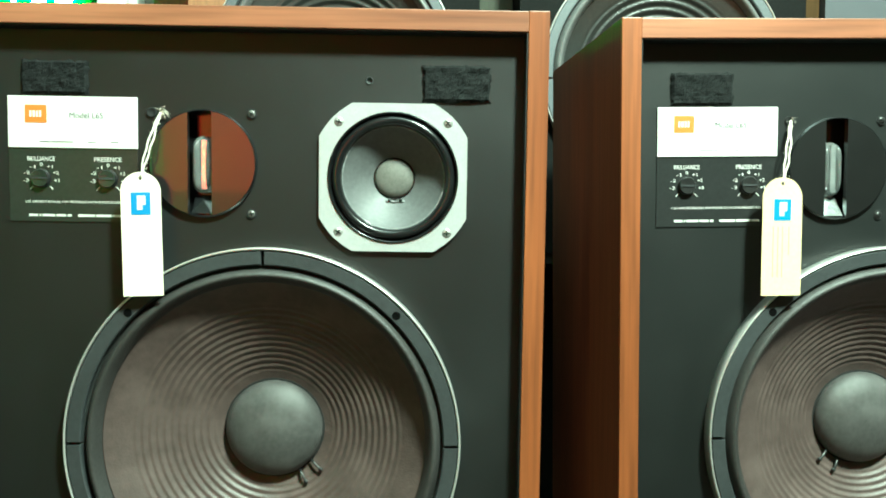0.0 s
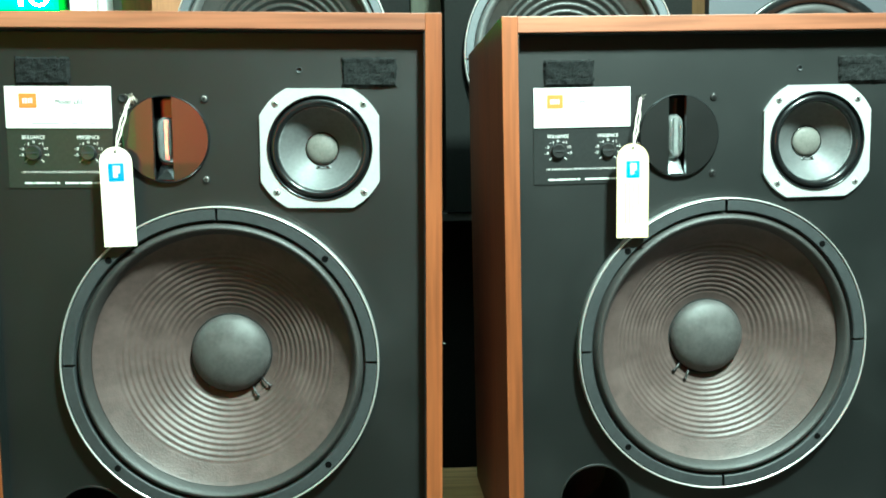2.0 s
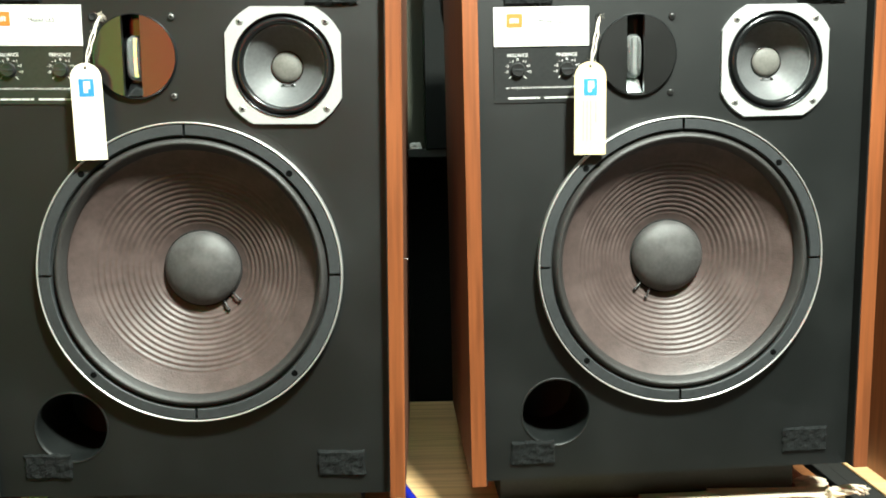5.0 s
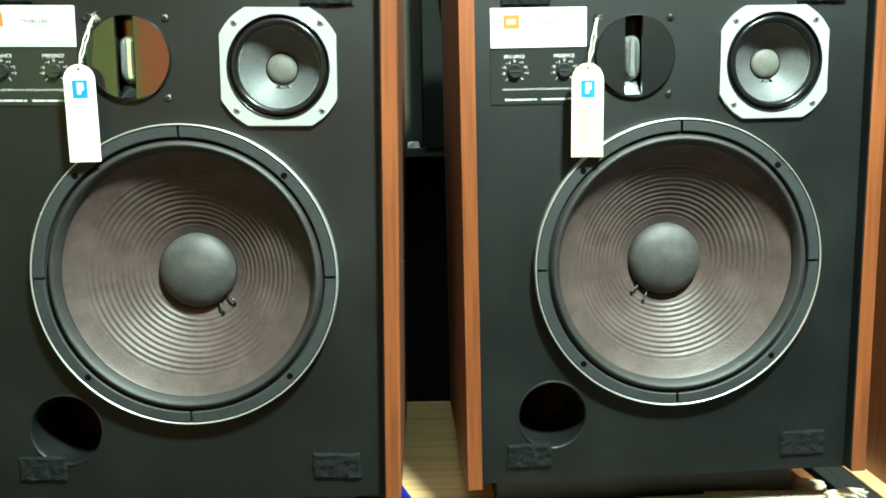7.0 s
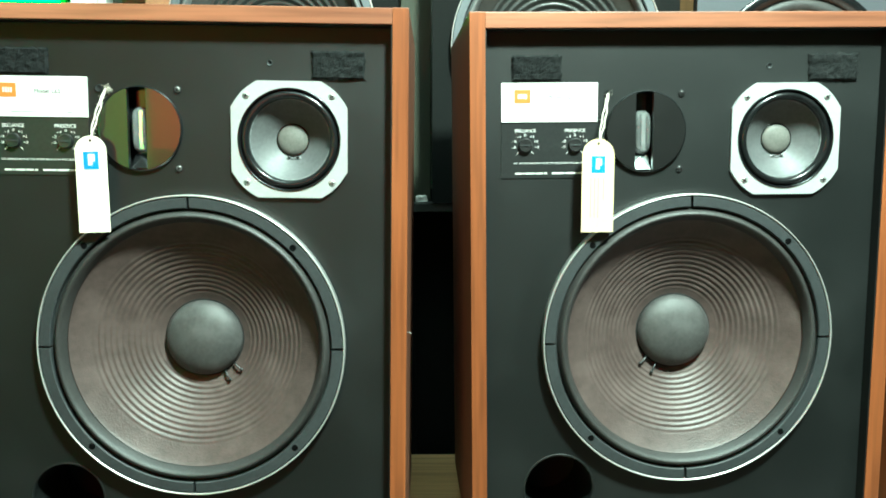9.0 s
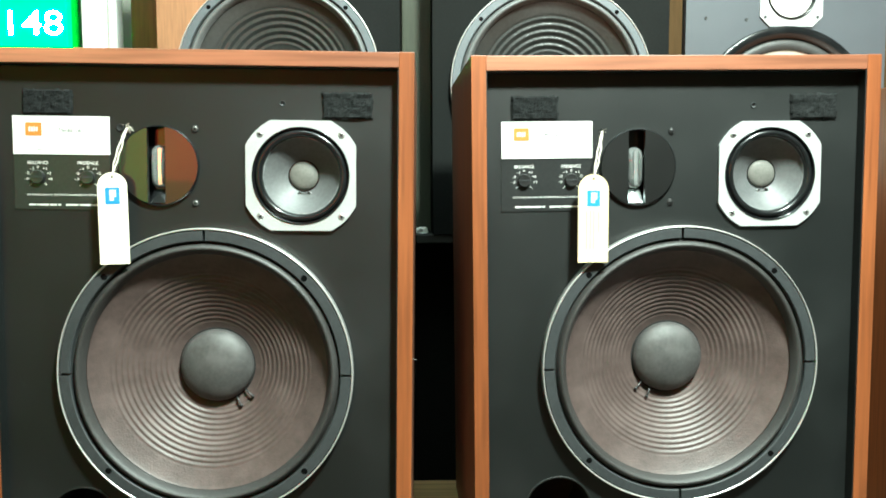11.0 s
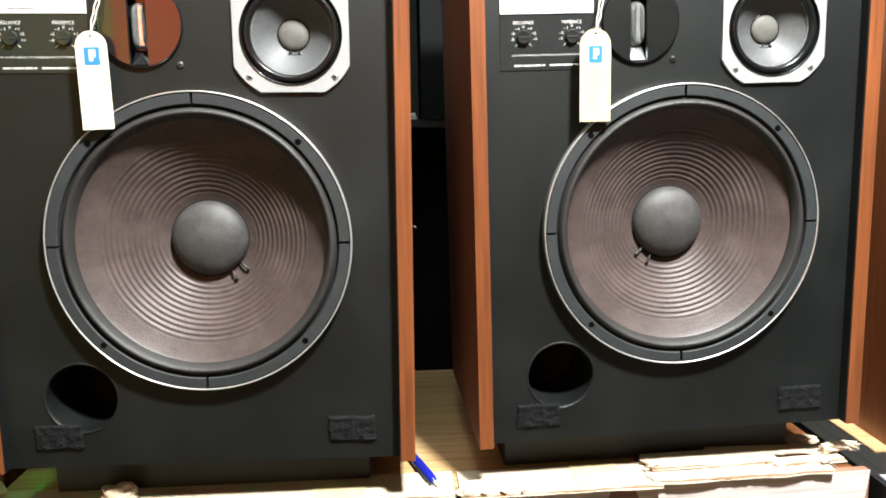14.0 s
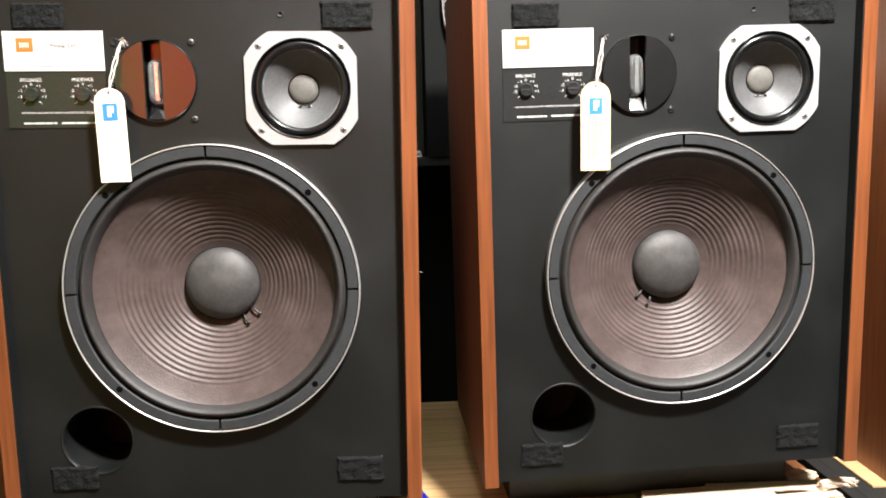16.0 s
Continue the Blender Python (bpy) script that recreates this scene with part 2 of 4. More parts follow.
def block(x0, x1, y0, y1, z0, z1, bevel=0.001, bm=None):
    bm = bm or bmesh.new()
    m = Matrix.Translation(((x0 + x1) / 2, (y0 + y1) / 2, (z0 + z1) / 2)) @ Matrix.Diagonal((x1 - x0, y1 - y0, z1 - z0, 1))
    made = bmesh.ops.create_cube(bm, size=1, matrix=m)
    if bevel:
        edges = list({e for v in made["verts"] for e in v.link_edges})
        bmesh.ops.bevel(bm, geom=edges, offset=bevel, segments=2, affect="EDGES", profile=0.6)
    return bm


def lathe(profile, cx=0.0, cz=0.0, steps=96, bm=None, a0=0.0, a1=360.0):
    """Turns a profile of (radius, y) about the y axis through (cx, cz)."""
    bm = bm or bmesh.new()
    full = a1 - a0 >= 360
    count = steps if full else steps + 1
    rings = []
    for r, y in profile:
        if r < 1e-6:
            rings.append([bm.verts.new((cx, y, cz))] * count)
        else:
            rings.append([bm.verts.new((cx + r * math.cos(a), y, cz + r * math.sin(a)))
                          for a in (radians(a0 + (a1 - a0) * k / steps) for k in range(count))])
    for p, q in zip(rings, rings[1:]):
        for k in range(steps):
            j = (k + 1) % count
            quad = []
            for v in (p[k], p[j], q[j], q[k]):
                if v not in quad:
                    quad.append(v)
            if len(quad) > 2:
                bm.faces.new(quad)
    if not full:
        for k in (0, count - 1):
            bm.faces.new([ring[k] for ring in rings])
    return bm


def tube(points, r, sides=8, bm=None, taper=1.0):
    bm = bm or bmesh.new()
    rings = []
    pts = [Vector(p) for p in points]
    for i, p in enumerate(pts):
        way = (pts[min(i + 1, len(pts) - 1)] - pts[max(i - 1, 0)]).normalized()
        side = way.orthogonal().normalized()
        other = way.cross(side)
        k = r * (1 + (taper - 1) * i / (len(pts) - 1))
        rings.append([bm.verts.new(p + k * (math.cos(a) * side + math.sin(a) * other)) for a in (2 * math.pi * j / sides for j in range(sides))])
    for p, q in zip(rings, rings[1:]):
        best = min(range(sides), key=lambda s: sum((p[j].co - q[(j + s) % sides].co).length for j in range(sides)))
        for j in range(sides):
            bm.faces.new((p[j], p[(j + 1) % sides], q[(j + 1 + best) % sides], q[(j + best) % sides]))
    bm.faces.new(rings[0])
    bm.faces.new(rings[-1])
    return bm


def sheet(outline, holes, y0, y1):
    """A flat plate in x and z with holes, from y0 back to y1."""
    bm = bmesh.new()
    for loop in (outline, *holes):
        vs = [bm.verts.new((x, y0, z)) for x, z in loop]
        for a, b in zip(vs, vs[1:] + vs[:1]):
            bm.edges.new((a, b))
    bmesh.ops.triangle_fill(bm, use_beauty=True, use_dissolve=False, edges=bm.edges[:])
    made = bmesh.ops.extrude_face_region(bm, geom=bm.faces[:])
    bmesh.ops.translate(bm, vec=(0, y1 - y0, 0), verts=[v for v in made["geom"] if isinstance(v, bmesh.types.BMVert)])
    return bm


def circle(cx, cz, r, n=64):
    return [(cx + r * math.cos(2 * math.pi * k / n), cz + r * math.sin(2 * math.pi * k / n)) for k in range(n)]


def lettering(text, x0, z0, x1, z1, y, mat, parent, name="lettering", label="", weight=0.008):
    """Raised letters that fill the box from (x0, z0) to (x1, z1)."""
    curve = bpy.data.curves.new(name, "FONT")
    curve.body, curve.resolution_u, curve.offset = text, 3, weight
    ob = new(name, curve)
    me = bpy.data.meshes.new_from_object(ob.evaluated_get(bpy.context.evaluated_depsgraph_get()))
    bpy.data.objects.remove(ob)
    bpy.data.curves.remove(curve)
    co = np.empty(len(me.vertices) * 3, np.float32)
    me.vertices.foreach_get("co", co)
    co = co.reshape(-1, 3)
    lo, hi = co.min(0), co.max(0)
    flat = np.stack([x0 + (co[:, 0] - lo[0]) / (hi[0] - lo[0]) * (x1 - x0), np.full(len(co), y), z0 + (co[:, 1] - lo[1]) / (hi[1] - lo[1]) * (z1 - z0)], 1)
    me.vertices.foreach_set("co", flat.astype(np.float32).ravel())
    me.update()
    me.materials.clear()
    me.materials.append(mat)
    made = new(name, me)
    made.parent = parent
    if label:
        made["label"] = label
    return made


def bars(spans, z0, z1, y, mat, parent, name="print_bar"):
    bm = bmesh.new()
    for a, b in spans:
        block(a, b, y, y + 0.0002, z0, z1, 0, bm)
    return part(name, bm, mat, parent)


# ---- loudspeaker drivers ----
def big_driver(owner, at, turn=0.0, cx=0.0, cz=0.0, lead_angle=-55.0, style="brown"):
    """Twelve-inch driver with trim ring, split gasket, rolled surround, ribbed cone and dust cap."""
    own = part("woofer", lathe([(0.150, 0.004), (0.1512, 0.002), (0.1512, -0.006), (0.1385, -0.006), (0.1375, 0.004)], cx, cz), BLACK, owner, at=at, smooth=True)
    part("trim_ring", lathe([(0.1520, 0.001), (0.1538, 0.001), (0.1540, -0.0105), (0.1535, -0.0121), (0.1526, -0.0123), (0.1520, -0.0112)], cx, cz, 128), RING, own, "thin bright metal trim ring", smooth=True)
    for k in range(4):
        a = 90 * k + turn
        part("gasket_segment", lathe([(0.1402, -0.005), (0.1402, -0.0105), (0.1412, -0.0115), (0.1508, -0.0115), (0.1516, -0.0105), (0.1516, -0.005)], cx, cz, 28, a0=a + 0.55, a1=a + 89.45), GASKET if style == "brown" else GREY_GASKET, own)
        b = radians(a + 45)
        x, z = cx + 0.1452 * math.cos(b), cz + 0.1452 * math.sin(b)
        # No recess is cut: a flat disc carries the hole's shade as black.
        part("bolt", lathe([(0.0, -0.0117), (0.0033, -0.0117), (0.0035, -0.0100)], x, z, 16), HOLE, own, "bolt hole, a disc coloured black for its shade")
    roll = [(0.1404, 0.002), (0.1402, -0.0015)]
    for k in range(1, 24):
        t = k / 24
        r = 0.1400 - 0.0140 * t
        roll.append((r, -0.0014 - 0.0118 * math.sin(math.pi * t) ** 0.9))
    part("surround", lathe(roll, cx, cz, 128), SURROUND if style == "brown" else GREY_ROLL, own, smooth=True)
    ribs, depth, lo, hi, swell = (12, 0.0400, 0.0465, 0.1095, 0.00045) if style == "brown" else (6, 0.0380, 0.0530, 0.1100, 0.0009)
    profile = []
    for k in range(133):
        s = k / 132
        r = 0.1268 - s * 0.0888
        y = -0.0016 + (depth + 0.0015) * s ** 0.88
        if lo < r < hi:
            edge = min(1, (r - lo) / 0.006, (hi - r) / 0.006)
            y -= swell * edge * math.sin(2 * math.pi * (r - lo) / (hi - lo) * ribs)
        profile.append((r, y))
    part("cone", lathe(profile, cx, cz, 128), CONE if style == "brown" else BLACK_CONE, own, smooth=True)
    if style == "brown":
        dome = [(0.0400, 0.0410), (0.0402, 0.0370)]
        for k in range(1, 15):
            a = math.pi / 2 * k / 14
            dome.append((0.0402 * math.cos(a) ** 0.9, 0.0370 - 0.0185 * math.sin(a)))
        part("dust_cap", lathe(dome, cx, cz, 72), CAP, own, smooth=True)
        part("bead_line", lathe([(0.0422, 0.0388), (0.0411, 0.0377), (0.0400, 0.0384)], cx, cz, 72), INSIDE, own, "dark bead of glue", smooth=True)
        for off in (-9, 9):
            a = radians(lead_angle + off)
            d, s = Vector((math.cos(a), 0, math.sin(a))), Vector((cx, 0, cz))
            pts = [s + d * 0.0405 + Vector((0, 0.0350, 0)), s + d * 0.044 + Vector((0, 0.0325, 0)), s + d * 0.0495 + Vector((0, 0.0305, 0)), s + d * 0.0515 + Vector((0, 0.0309, 0))]
            lead = tube(pts, 0.0011, 8)
            bmesh.ops.create_uvsphere(lead, u_segments=10, v_segments=7, radius=0.0019, matrix=Matrix.Translation(pts[-1]))
            part("lead_wire", lead, DARK_SCREW, own, "short dark lead with a solder blob", smooth=True)
    return own


def cross_screw(x, z, y, r, mat, parent, turn=20.0):
    bm = lathe([(r, y + 0.0006), (r * 0.96, y), (r * 0.6, y - 0.0006), (0, y - 0.0008)], x, z, 18)
    ob = part("screw", bm, mat, parent, smooth=True)
    for k in (0, 90):
        # Raised near-black bars; the shade inside the slots is their colour.
        slot = block(-r * 0.62, r * 0.62, -0.0011, 0.0002, -r * 0.12, r * 0.12, 0)
        bmesh.ops.transform(slot, matrix=Matrix.Translation((x, y, z)) @ pose(0, 0, 0, 0, turn + k, 0), verts=slot.verts)
        part("screw_slot", slot, INSIDE, parent)
    return ob


def middle_driver(owner, at):
    """Mid driver on a silver plate whose corner cuts bow slightly outwards."""
    cx, cz, h, c = 0.0987, 0.2088, 0.0570, 0.0256
    outline = []
    for k in range(4):
        for j in range(7):
            s = j / 6
            x, z = h - c * s, h - c * (1 - s)
            bow = 0.0028 * math.sin(math.pi * s) / math.sqrt(2)
            x, z = x + bow, z + bow
            for _ in range(k):
                x, z = -z, x
            outline.append((cx + x, cz + z))
    frame_plate = sheet(outline, [circle(cx, cz, 0.0500, 72)], -0.0034, 0.0)
    own = part("midrange_driver", frame_plate, SILVER, owner, "silver octagonal driver plate", at=at)
    part("rim", lathe([(0.0506, -0.0028), (0.0505, -0.0042), (0.0498, -0.0047), (0.0490, -0.0042), (0.0487, -0.0020), (0.0478, -0.0004)], cx, cz, 96), LIP, own, "thin glossy black rim", smooth=True)
    roll = [(0.0480, -0.0006)]
    for k in range(13):
        a = math.pi * k / 12
        roll.append((0.0440 + 0.0036 * math.cos(a), -0.0008 - 0.0040 * math.sin(a)))
    part("surround", lathe(roll + [(0.0398, 0.0016), (0.0390, 0.0030)], cx, cz, 96), LIP, own, "glossy black rolled surround", smooth=True)
    flare = [(0.0402 - 0.0252 * k / 16, 0.0014 + 0.0176 * (k / 16) ** 0.82) for k in range(17)]
    part("cone", lathe(flare, cx, cz, 96), MID_CONE, own, smooth=True)
    rng = random.Random(31)
    # Bead added to give the bright specks that shiny rubber shows here.
    bead = bmesh.new()
    rings = []
    for k in range(140):
        a = 2 * math.pi * k / 140
        wob = 0.0003 + 0.0006 * max(0.0, noise.noise(Vector((math.cos(a) * 7, math.sin(a) * 7, 2.0)))) + 0.0002 * rng.random()
        d = Vector((math.cos(a), 0, math.sin(a)))
        mid = Vector((cx, 0.0014, cz)) + d * 0.0398
        rings.append([bead.verts.new(mid + d * wob * math.cos(b) * 1.5 + Vector((0, wob * math.sin(b), 0))) for b in (2 * math.pi * j / 6 for j in range(6))])
    for k in range(140):
        p, q = rings[k], rings[(k + 1) % 140]
        for j in range(6):
            bead.faces.new((p[j], p[(j + 1) % 6], q[(j + 1) % 6], q[j]))
    part("bead_line", bead, GLUE_AND_GLINT, own, "uneven shiny bead added for the surround's highlights", smooth=True)
    part("dust_cap", lathe([(0.0156, 0.0192), (0.0154, 0.0178), (0.0140, 0.0163), (0.0105, 0.0150), (0.0060, 0.0142), (0, 0.0139)], cx, cz, 48), MID_CAP, own, "beige-grey dust cap", smooth=True)
    part("bead_line", lathe([(0.0166, 0.0180), (0.0160, 0.0174), (0.0152, 0.0178)], cx, cz, 48), LIP, own, "dark bead of glue", smooth=True)
    for s in (-1, 1):
        blob = bmesh.new()
        mid = Vector((cx + 0.001 + s * 0.0046, 0.0158, cz - 0.0170))
        bmesh.ops.create_uvsphere(blob, u_segments=10, v_segments=7, radius=0.0015, matrix=Matrix.Translation(mid))
        tube([mid, (cx + 0.001 + s * 0.002, 0.0148, cz - 0.0165), (cx + 0.001, 0.0146, cz - 0.0172)], 0.0006, 6, blob)
        own_blob = part("terminal", blob, DARK_SCREW, own, smooth=True)
        drop = bmesh.new()
        bmesh.ops.create_uvsphere(drop, u_segments=10, v_segments=7, radius=0.0016, matrix=Matrix.Translation(mid + Vector((s * 0.0012, 0.0004, -0.0010))) @ Matrix.Diagonal((1.2, 0.7, 0.9, 1)))
        part("glue_drop", drop, GLUE_AND_GLINT, own_blob, "clear glue drop", smooth=True)
    for k, (sx, sz) in enumerate(((-1, 1), (1, 1), (1, -1), (-1, -1))):
        cross_screw(cx + sx * 0.0420, cz + sz * 0.0423, -0.0034, 0.0038, SCREW, own, 15 + 37 * k)
    return own


def slot_tweeter(owner, at, bright):
    cx, cz, r = -0.0475, 0.2177, 0.0402
    left, right = -0.0587, -0.0404

    def dee(a, b, sign):
        edge = a if sign < 0 else b
        t = math.acos((edge - cx) / r)
        pts = [(cx + r * math.cos(t + (2 * math.pi - 2 * t) * k / 40), cz + r * math.sin(t + (2 * math.pi - 2 * t) * k / 40)) for k in range(41)] if sign < 0 else \
              [(cx + r * math.cos(-t + 2 * t * k / 40), cz + r * math.sin(-t + 2 * t * k / 40)) for k in range(41)]
        return sheet(pts, [], -0.0042, 0.001)

    own = part("tweeter", lathe([(0.0415, 0.001), (0.0416, -0.0030), (0.0404, -0.0042), (0.0400, -0.003), (0.0400, 0.012), (0.0, 0.012)], cx, cz, 72), LIP, owner, "round black slot tweeter", at=at, smooth=False)
    part("front_plate", dee(left, right, -1), GLOSS, own, "glossy black half-round plate")
    part("front_plate", dee(left, right, 1), GLOSS, own, "glossy black half-round plate")
    lens = bmesh.new()
    n, m = 30, 28
    grid = []
    mid = (left + right) / 2 + 0.0004
    for i in range(n + 1):
        row = []
        for j in range(m + 1):
            u, v = j / m * 2 - 1, i / n * 2 - 1
            half = 0.0092 * (1 - min(0.985, abs(v)) ** 6) ** 0.5
            lobe = max(0.0, 1 - ((abs(u) - 0.55) / 0.45) ** 2)
            y = 0.0078 - (0.0014 + 0.0064 * lobe) * (1 - abs(v) ** 5)
            row.append(lens.verts.new((mid + u * half, y, cz - 0.0008 + v * 0.0222)))
        grid.append(row)
    for i in range(n):
        for j in range(m):
            lens.faces.new((grid[i][j], grid[i][j + 1], grid[i + 1][j + 1], grid[i + 1][j]))
    rim = grid[0] + [r[-1] for r in grid[1:]] + grid[-1][-2::-1] + [r[0] for r in grid[-2:0:-1]]
    back = [lens.verts.new((v.co.x, 0.0112, v.co.z)) for v in rim]
    for k in range(len(rim)):
        j = (k + 1) % len(rim)
        lens.faces.new((rim[k], rim[j], back[j], back[k]))
    lens.faces.new(back)
    part("diffuser", lens, LENS, own, "clear acrylic diffuser wedge", smooth=True)
    # Bar added behind the acrylic to give its upright white highlight.
    part("highlight_bar", block(mid - 0.0016, mid + 0.0044, 0.0026, 0.0050, cz - 0.0205, cz + 0.0190, 0.0010), CHROME, own, "metal bar added for the diffuser's highlight")
    ramp = bmesh.new()
    vs = [ramp.verts.new(p) for p in ((left + 0.002, 0.0105, cz - 0.024), (right - 0.001, 0.0105, cz - 0.024), (right - 0.001, -0.001, cz - 0.0385), (left + 0.002, -0.001, cz - 0.0385), ((left + right) / 2, 0.006, cz - 0.0275))]
    for a, b in ((0, 1), (1, 2), (2, 3), (3, 0)):
        ramp.faces.new((vs[a], vs[b], vs[4]))
    # Same wedge on both speakers; metal where a bright glint shows, black elsewhere.
    part("throat", ramp, CHROME if bright else LIP, own, "wedge at the slot's foot, metal or black by how it glints")
    return own


def fuzzy_patch(owner, at, cx, cz, w, h, seed):
    """A strip of worn hook-and-loop fastener with a pilly face and ragged edges."""
    rng = random.Random(seed)
    bm = bmesh.new()
    nx, nz = 26, 14
    grid = []
    for j in range(nz + 1):
        row = []
        for i in range(nx + 1):
            x, z = cx + (i / nx - 0.5) * w, cz + (j / nz - 0.5) * h
            rim = min(i, nx - i, j, nz - j)
            p = Vector((x * 140 + seed, z * 140, seed))
            y = -0.0012 if rim == 0 else -0.0028 - 0.0013 * noise.noise(p) - 0.0007 * rng.random()
            if rim == 0:
                x += 0.0022 * noise.noise(p * 1.7 + Vector((9, 0, 0)))
                z += 0.0022 * noise.noise(p * 1.7 + Vector((0, 9, 0)))
            row.append(bm.verts.new((x, y, z)))
        grid.append(row)
    for j in range(nz):
        for i in range(nx):
            bm.faces.new((grid[j][i], grid[j][i + 1], grid[j + 1][i + 1], grid[j + 1][i]))
    rim = grid[0] + [r[-1] for r in grid[1:]] + grid[-1][-2::-1] + [r[0] for r in grid[-2:0:-1]]
    back = [bm.verts.new((v.co.x, 0.0002, v.co.z)) for v in rim]
    for k in range(len(rim)):
        j = (k + 1) % len(rim)
        bm.faces.new((rim[k], rim[j], back[j], back[k]))
    for _ in range(260):
        x, z = cx + (rng.random() - 0.5) * w, cz + (rng.random() - 0.5) * h
        base = Vector((x, -0.0027, z))
        tip = base + Vector((rng.uniform(-0.002, 0.002), -rng.uniform(0.0006, 0.0022), rng.uniform(-0.002, 0.002)))
        side = Vector((rng.uniform(-1, 1), 0, rng.uniform(-1, 1))).normalized() * 0.00014
        bm.faces.new([bm.verts.new(base - side), bm.verts.new(base + side), bm.verts.new(tip)])
    return part("fastener_patch", bm, FUZZ, owner, "fuzzy black hook-and-loop patch", at=at)


def control_panel(owner, at):
    own = part("control_panel", block(-0.1962, -0.0980, -0.0008, 0.0, 0.1715, 0.2276, 0), PLATE, owner, "black control plate with white print", at=at)
    name_plate = part("name_plate", block(-0.1960, -0.0976, -0.0018, 0.0, 0.2279, 0.2672, 0.0004), WHITE_CARD, owner, "white name plate", at=at)
    part("emblem", block(-0.1828, -0.1664, -0.0021, -0.0017, 0.2470, 0.2604, 0), ORANGE, name_plate, "orange emblem block")
    bars([(-0.1792, -0.1778), (-0.1768, -0.1752), (-0.1742, -0.1728), (-0.1718, -0.1704)], 0.2512, 0.2560, -0.0023, WHITE_CARD, name_plate, "emblem_bar")
    lettering("Model L65", -0.1490, 0.2506, -0.1235, 0.2551, -0.0020, INK, name_plate, weight=0.0)
    bars([(-0.172, -0.164), (-0.1625, -0.1465), (-0.135, -0.129), (-0.118, -0.112)], 0.2323, 0.2328, -0.0020, INK, name_plate, "fine_print")
    for x, text in ((-0.1715, "BRILLIANCE"), (-0.1205, "PRESENCE")):
        lettering(text, x - 0.0105, 0.2178, x + 0.0105, 0.2212, -0.0010, PRINT, own)
        knob = part("knob", lathe([(0.0072, 0.0), (0.0072, -0.0030), (0.0064, -0.0044), (0.0, -0.0041)], x, 0.2047, 28), KNOB, own, "slotted black knob")
        part("pointer", block(x - 0.0062, x + 0.0062, -0.0049, -0.0038, 0.2041, 0.2053, 0), GASKET, knob)
        for k, text_mark in enumerate(("-3", "-2", "-1", "0", "+1", "+2", "+3")):
            a = radians(190 - 33.3 * k)
            mx, mz = x + 0.0120 * math.cos(a), 0.2047 + 0.0104 * math.sin(a)
            w = 0.0011 if text_mark == "0" else 0.0021
            lettering(text_mark, mx - w, mz - 0.0013, mx + w, mz + 0.0013, -0.0010, PRINT, own, "scale_mark")
        for s in (-1, 1):
            tick = block(-0.0018, 0.0018, -0.0011, -0.0008, -0.0003, 0.0003, 0)
            bmesh.ops.transform(tick, matrix=Matrix.Translation((x + s * 0.0076, 0, 0.1972)) @ pose(0, 0, 0, 0, s * 45, 0), verts=tick.verts)
            part("tick", tick, PRINT, own)
    lettering("USE OWNER'S MANUAL FOR PROPER BALANCING PROCEDURES", -0.1838, 0.1857, -0.1100, 0.1876, -0.0010, PRINT, own)
    bars([(-0.1815, -0.1745), (-0.1735, -0.1722), (-0.1712, -0.1615), (-0.1605, -0.1530), (-0.1520, -0.1490), (-0.1440, -0.1310), (-0.1300, -0.1185), (-0.1175, -0.1112)], 0.1753, 0.1771, -0.0010, PRINT, own, "maker_line")
    return own


BASE = 0.2920  # height of the big driver's centre over the foot of the plinth


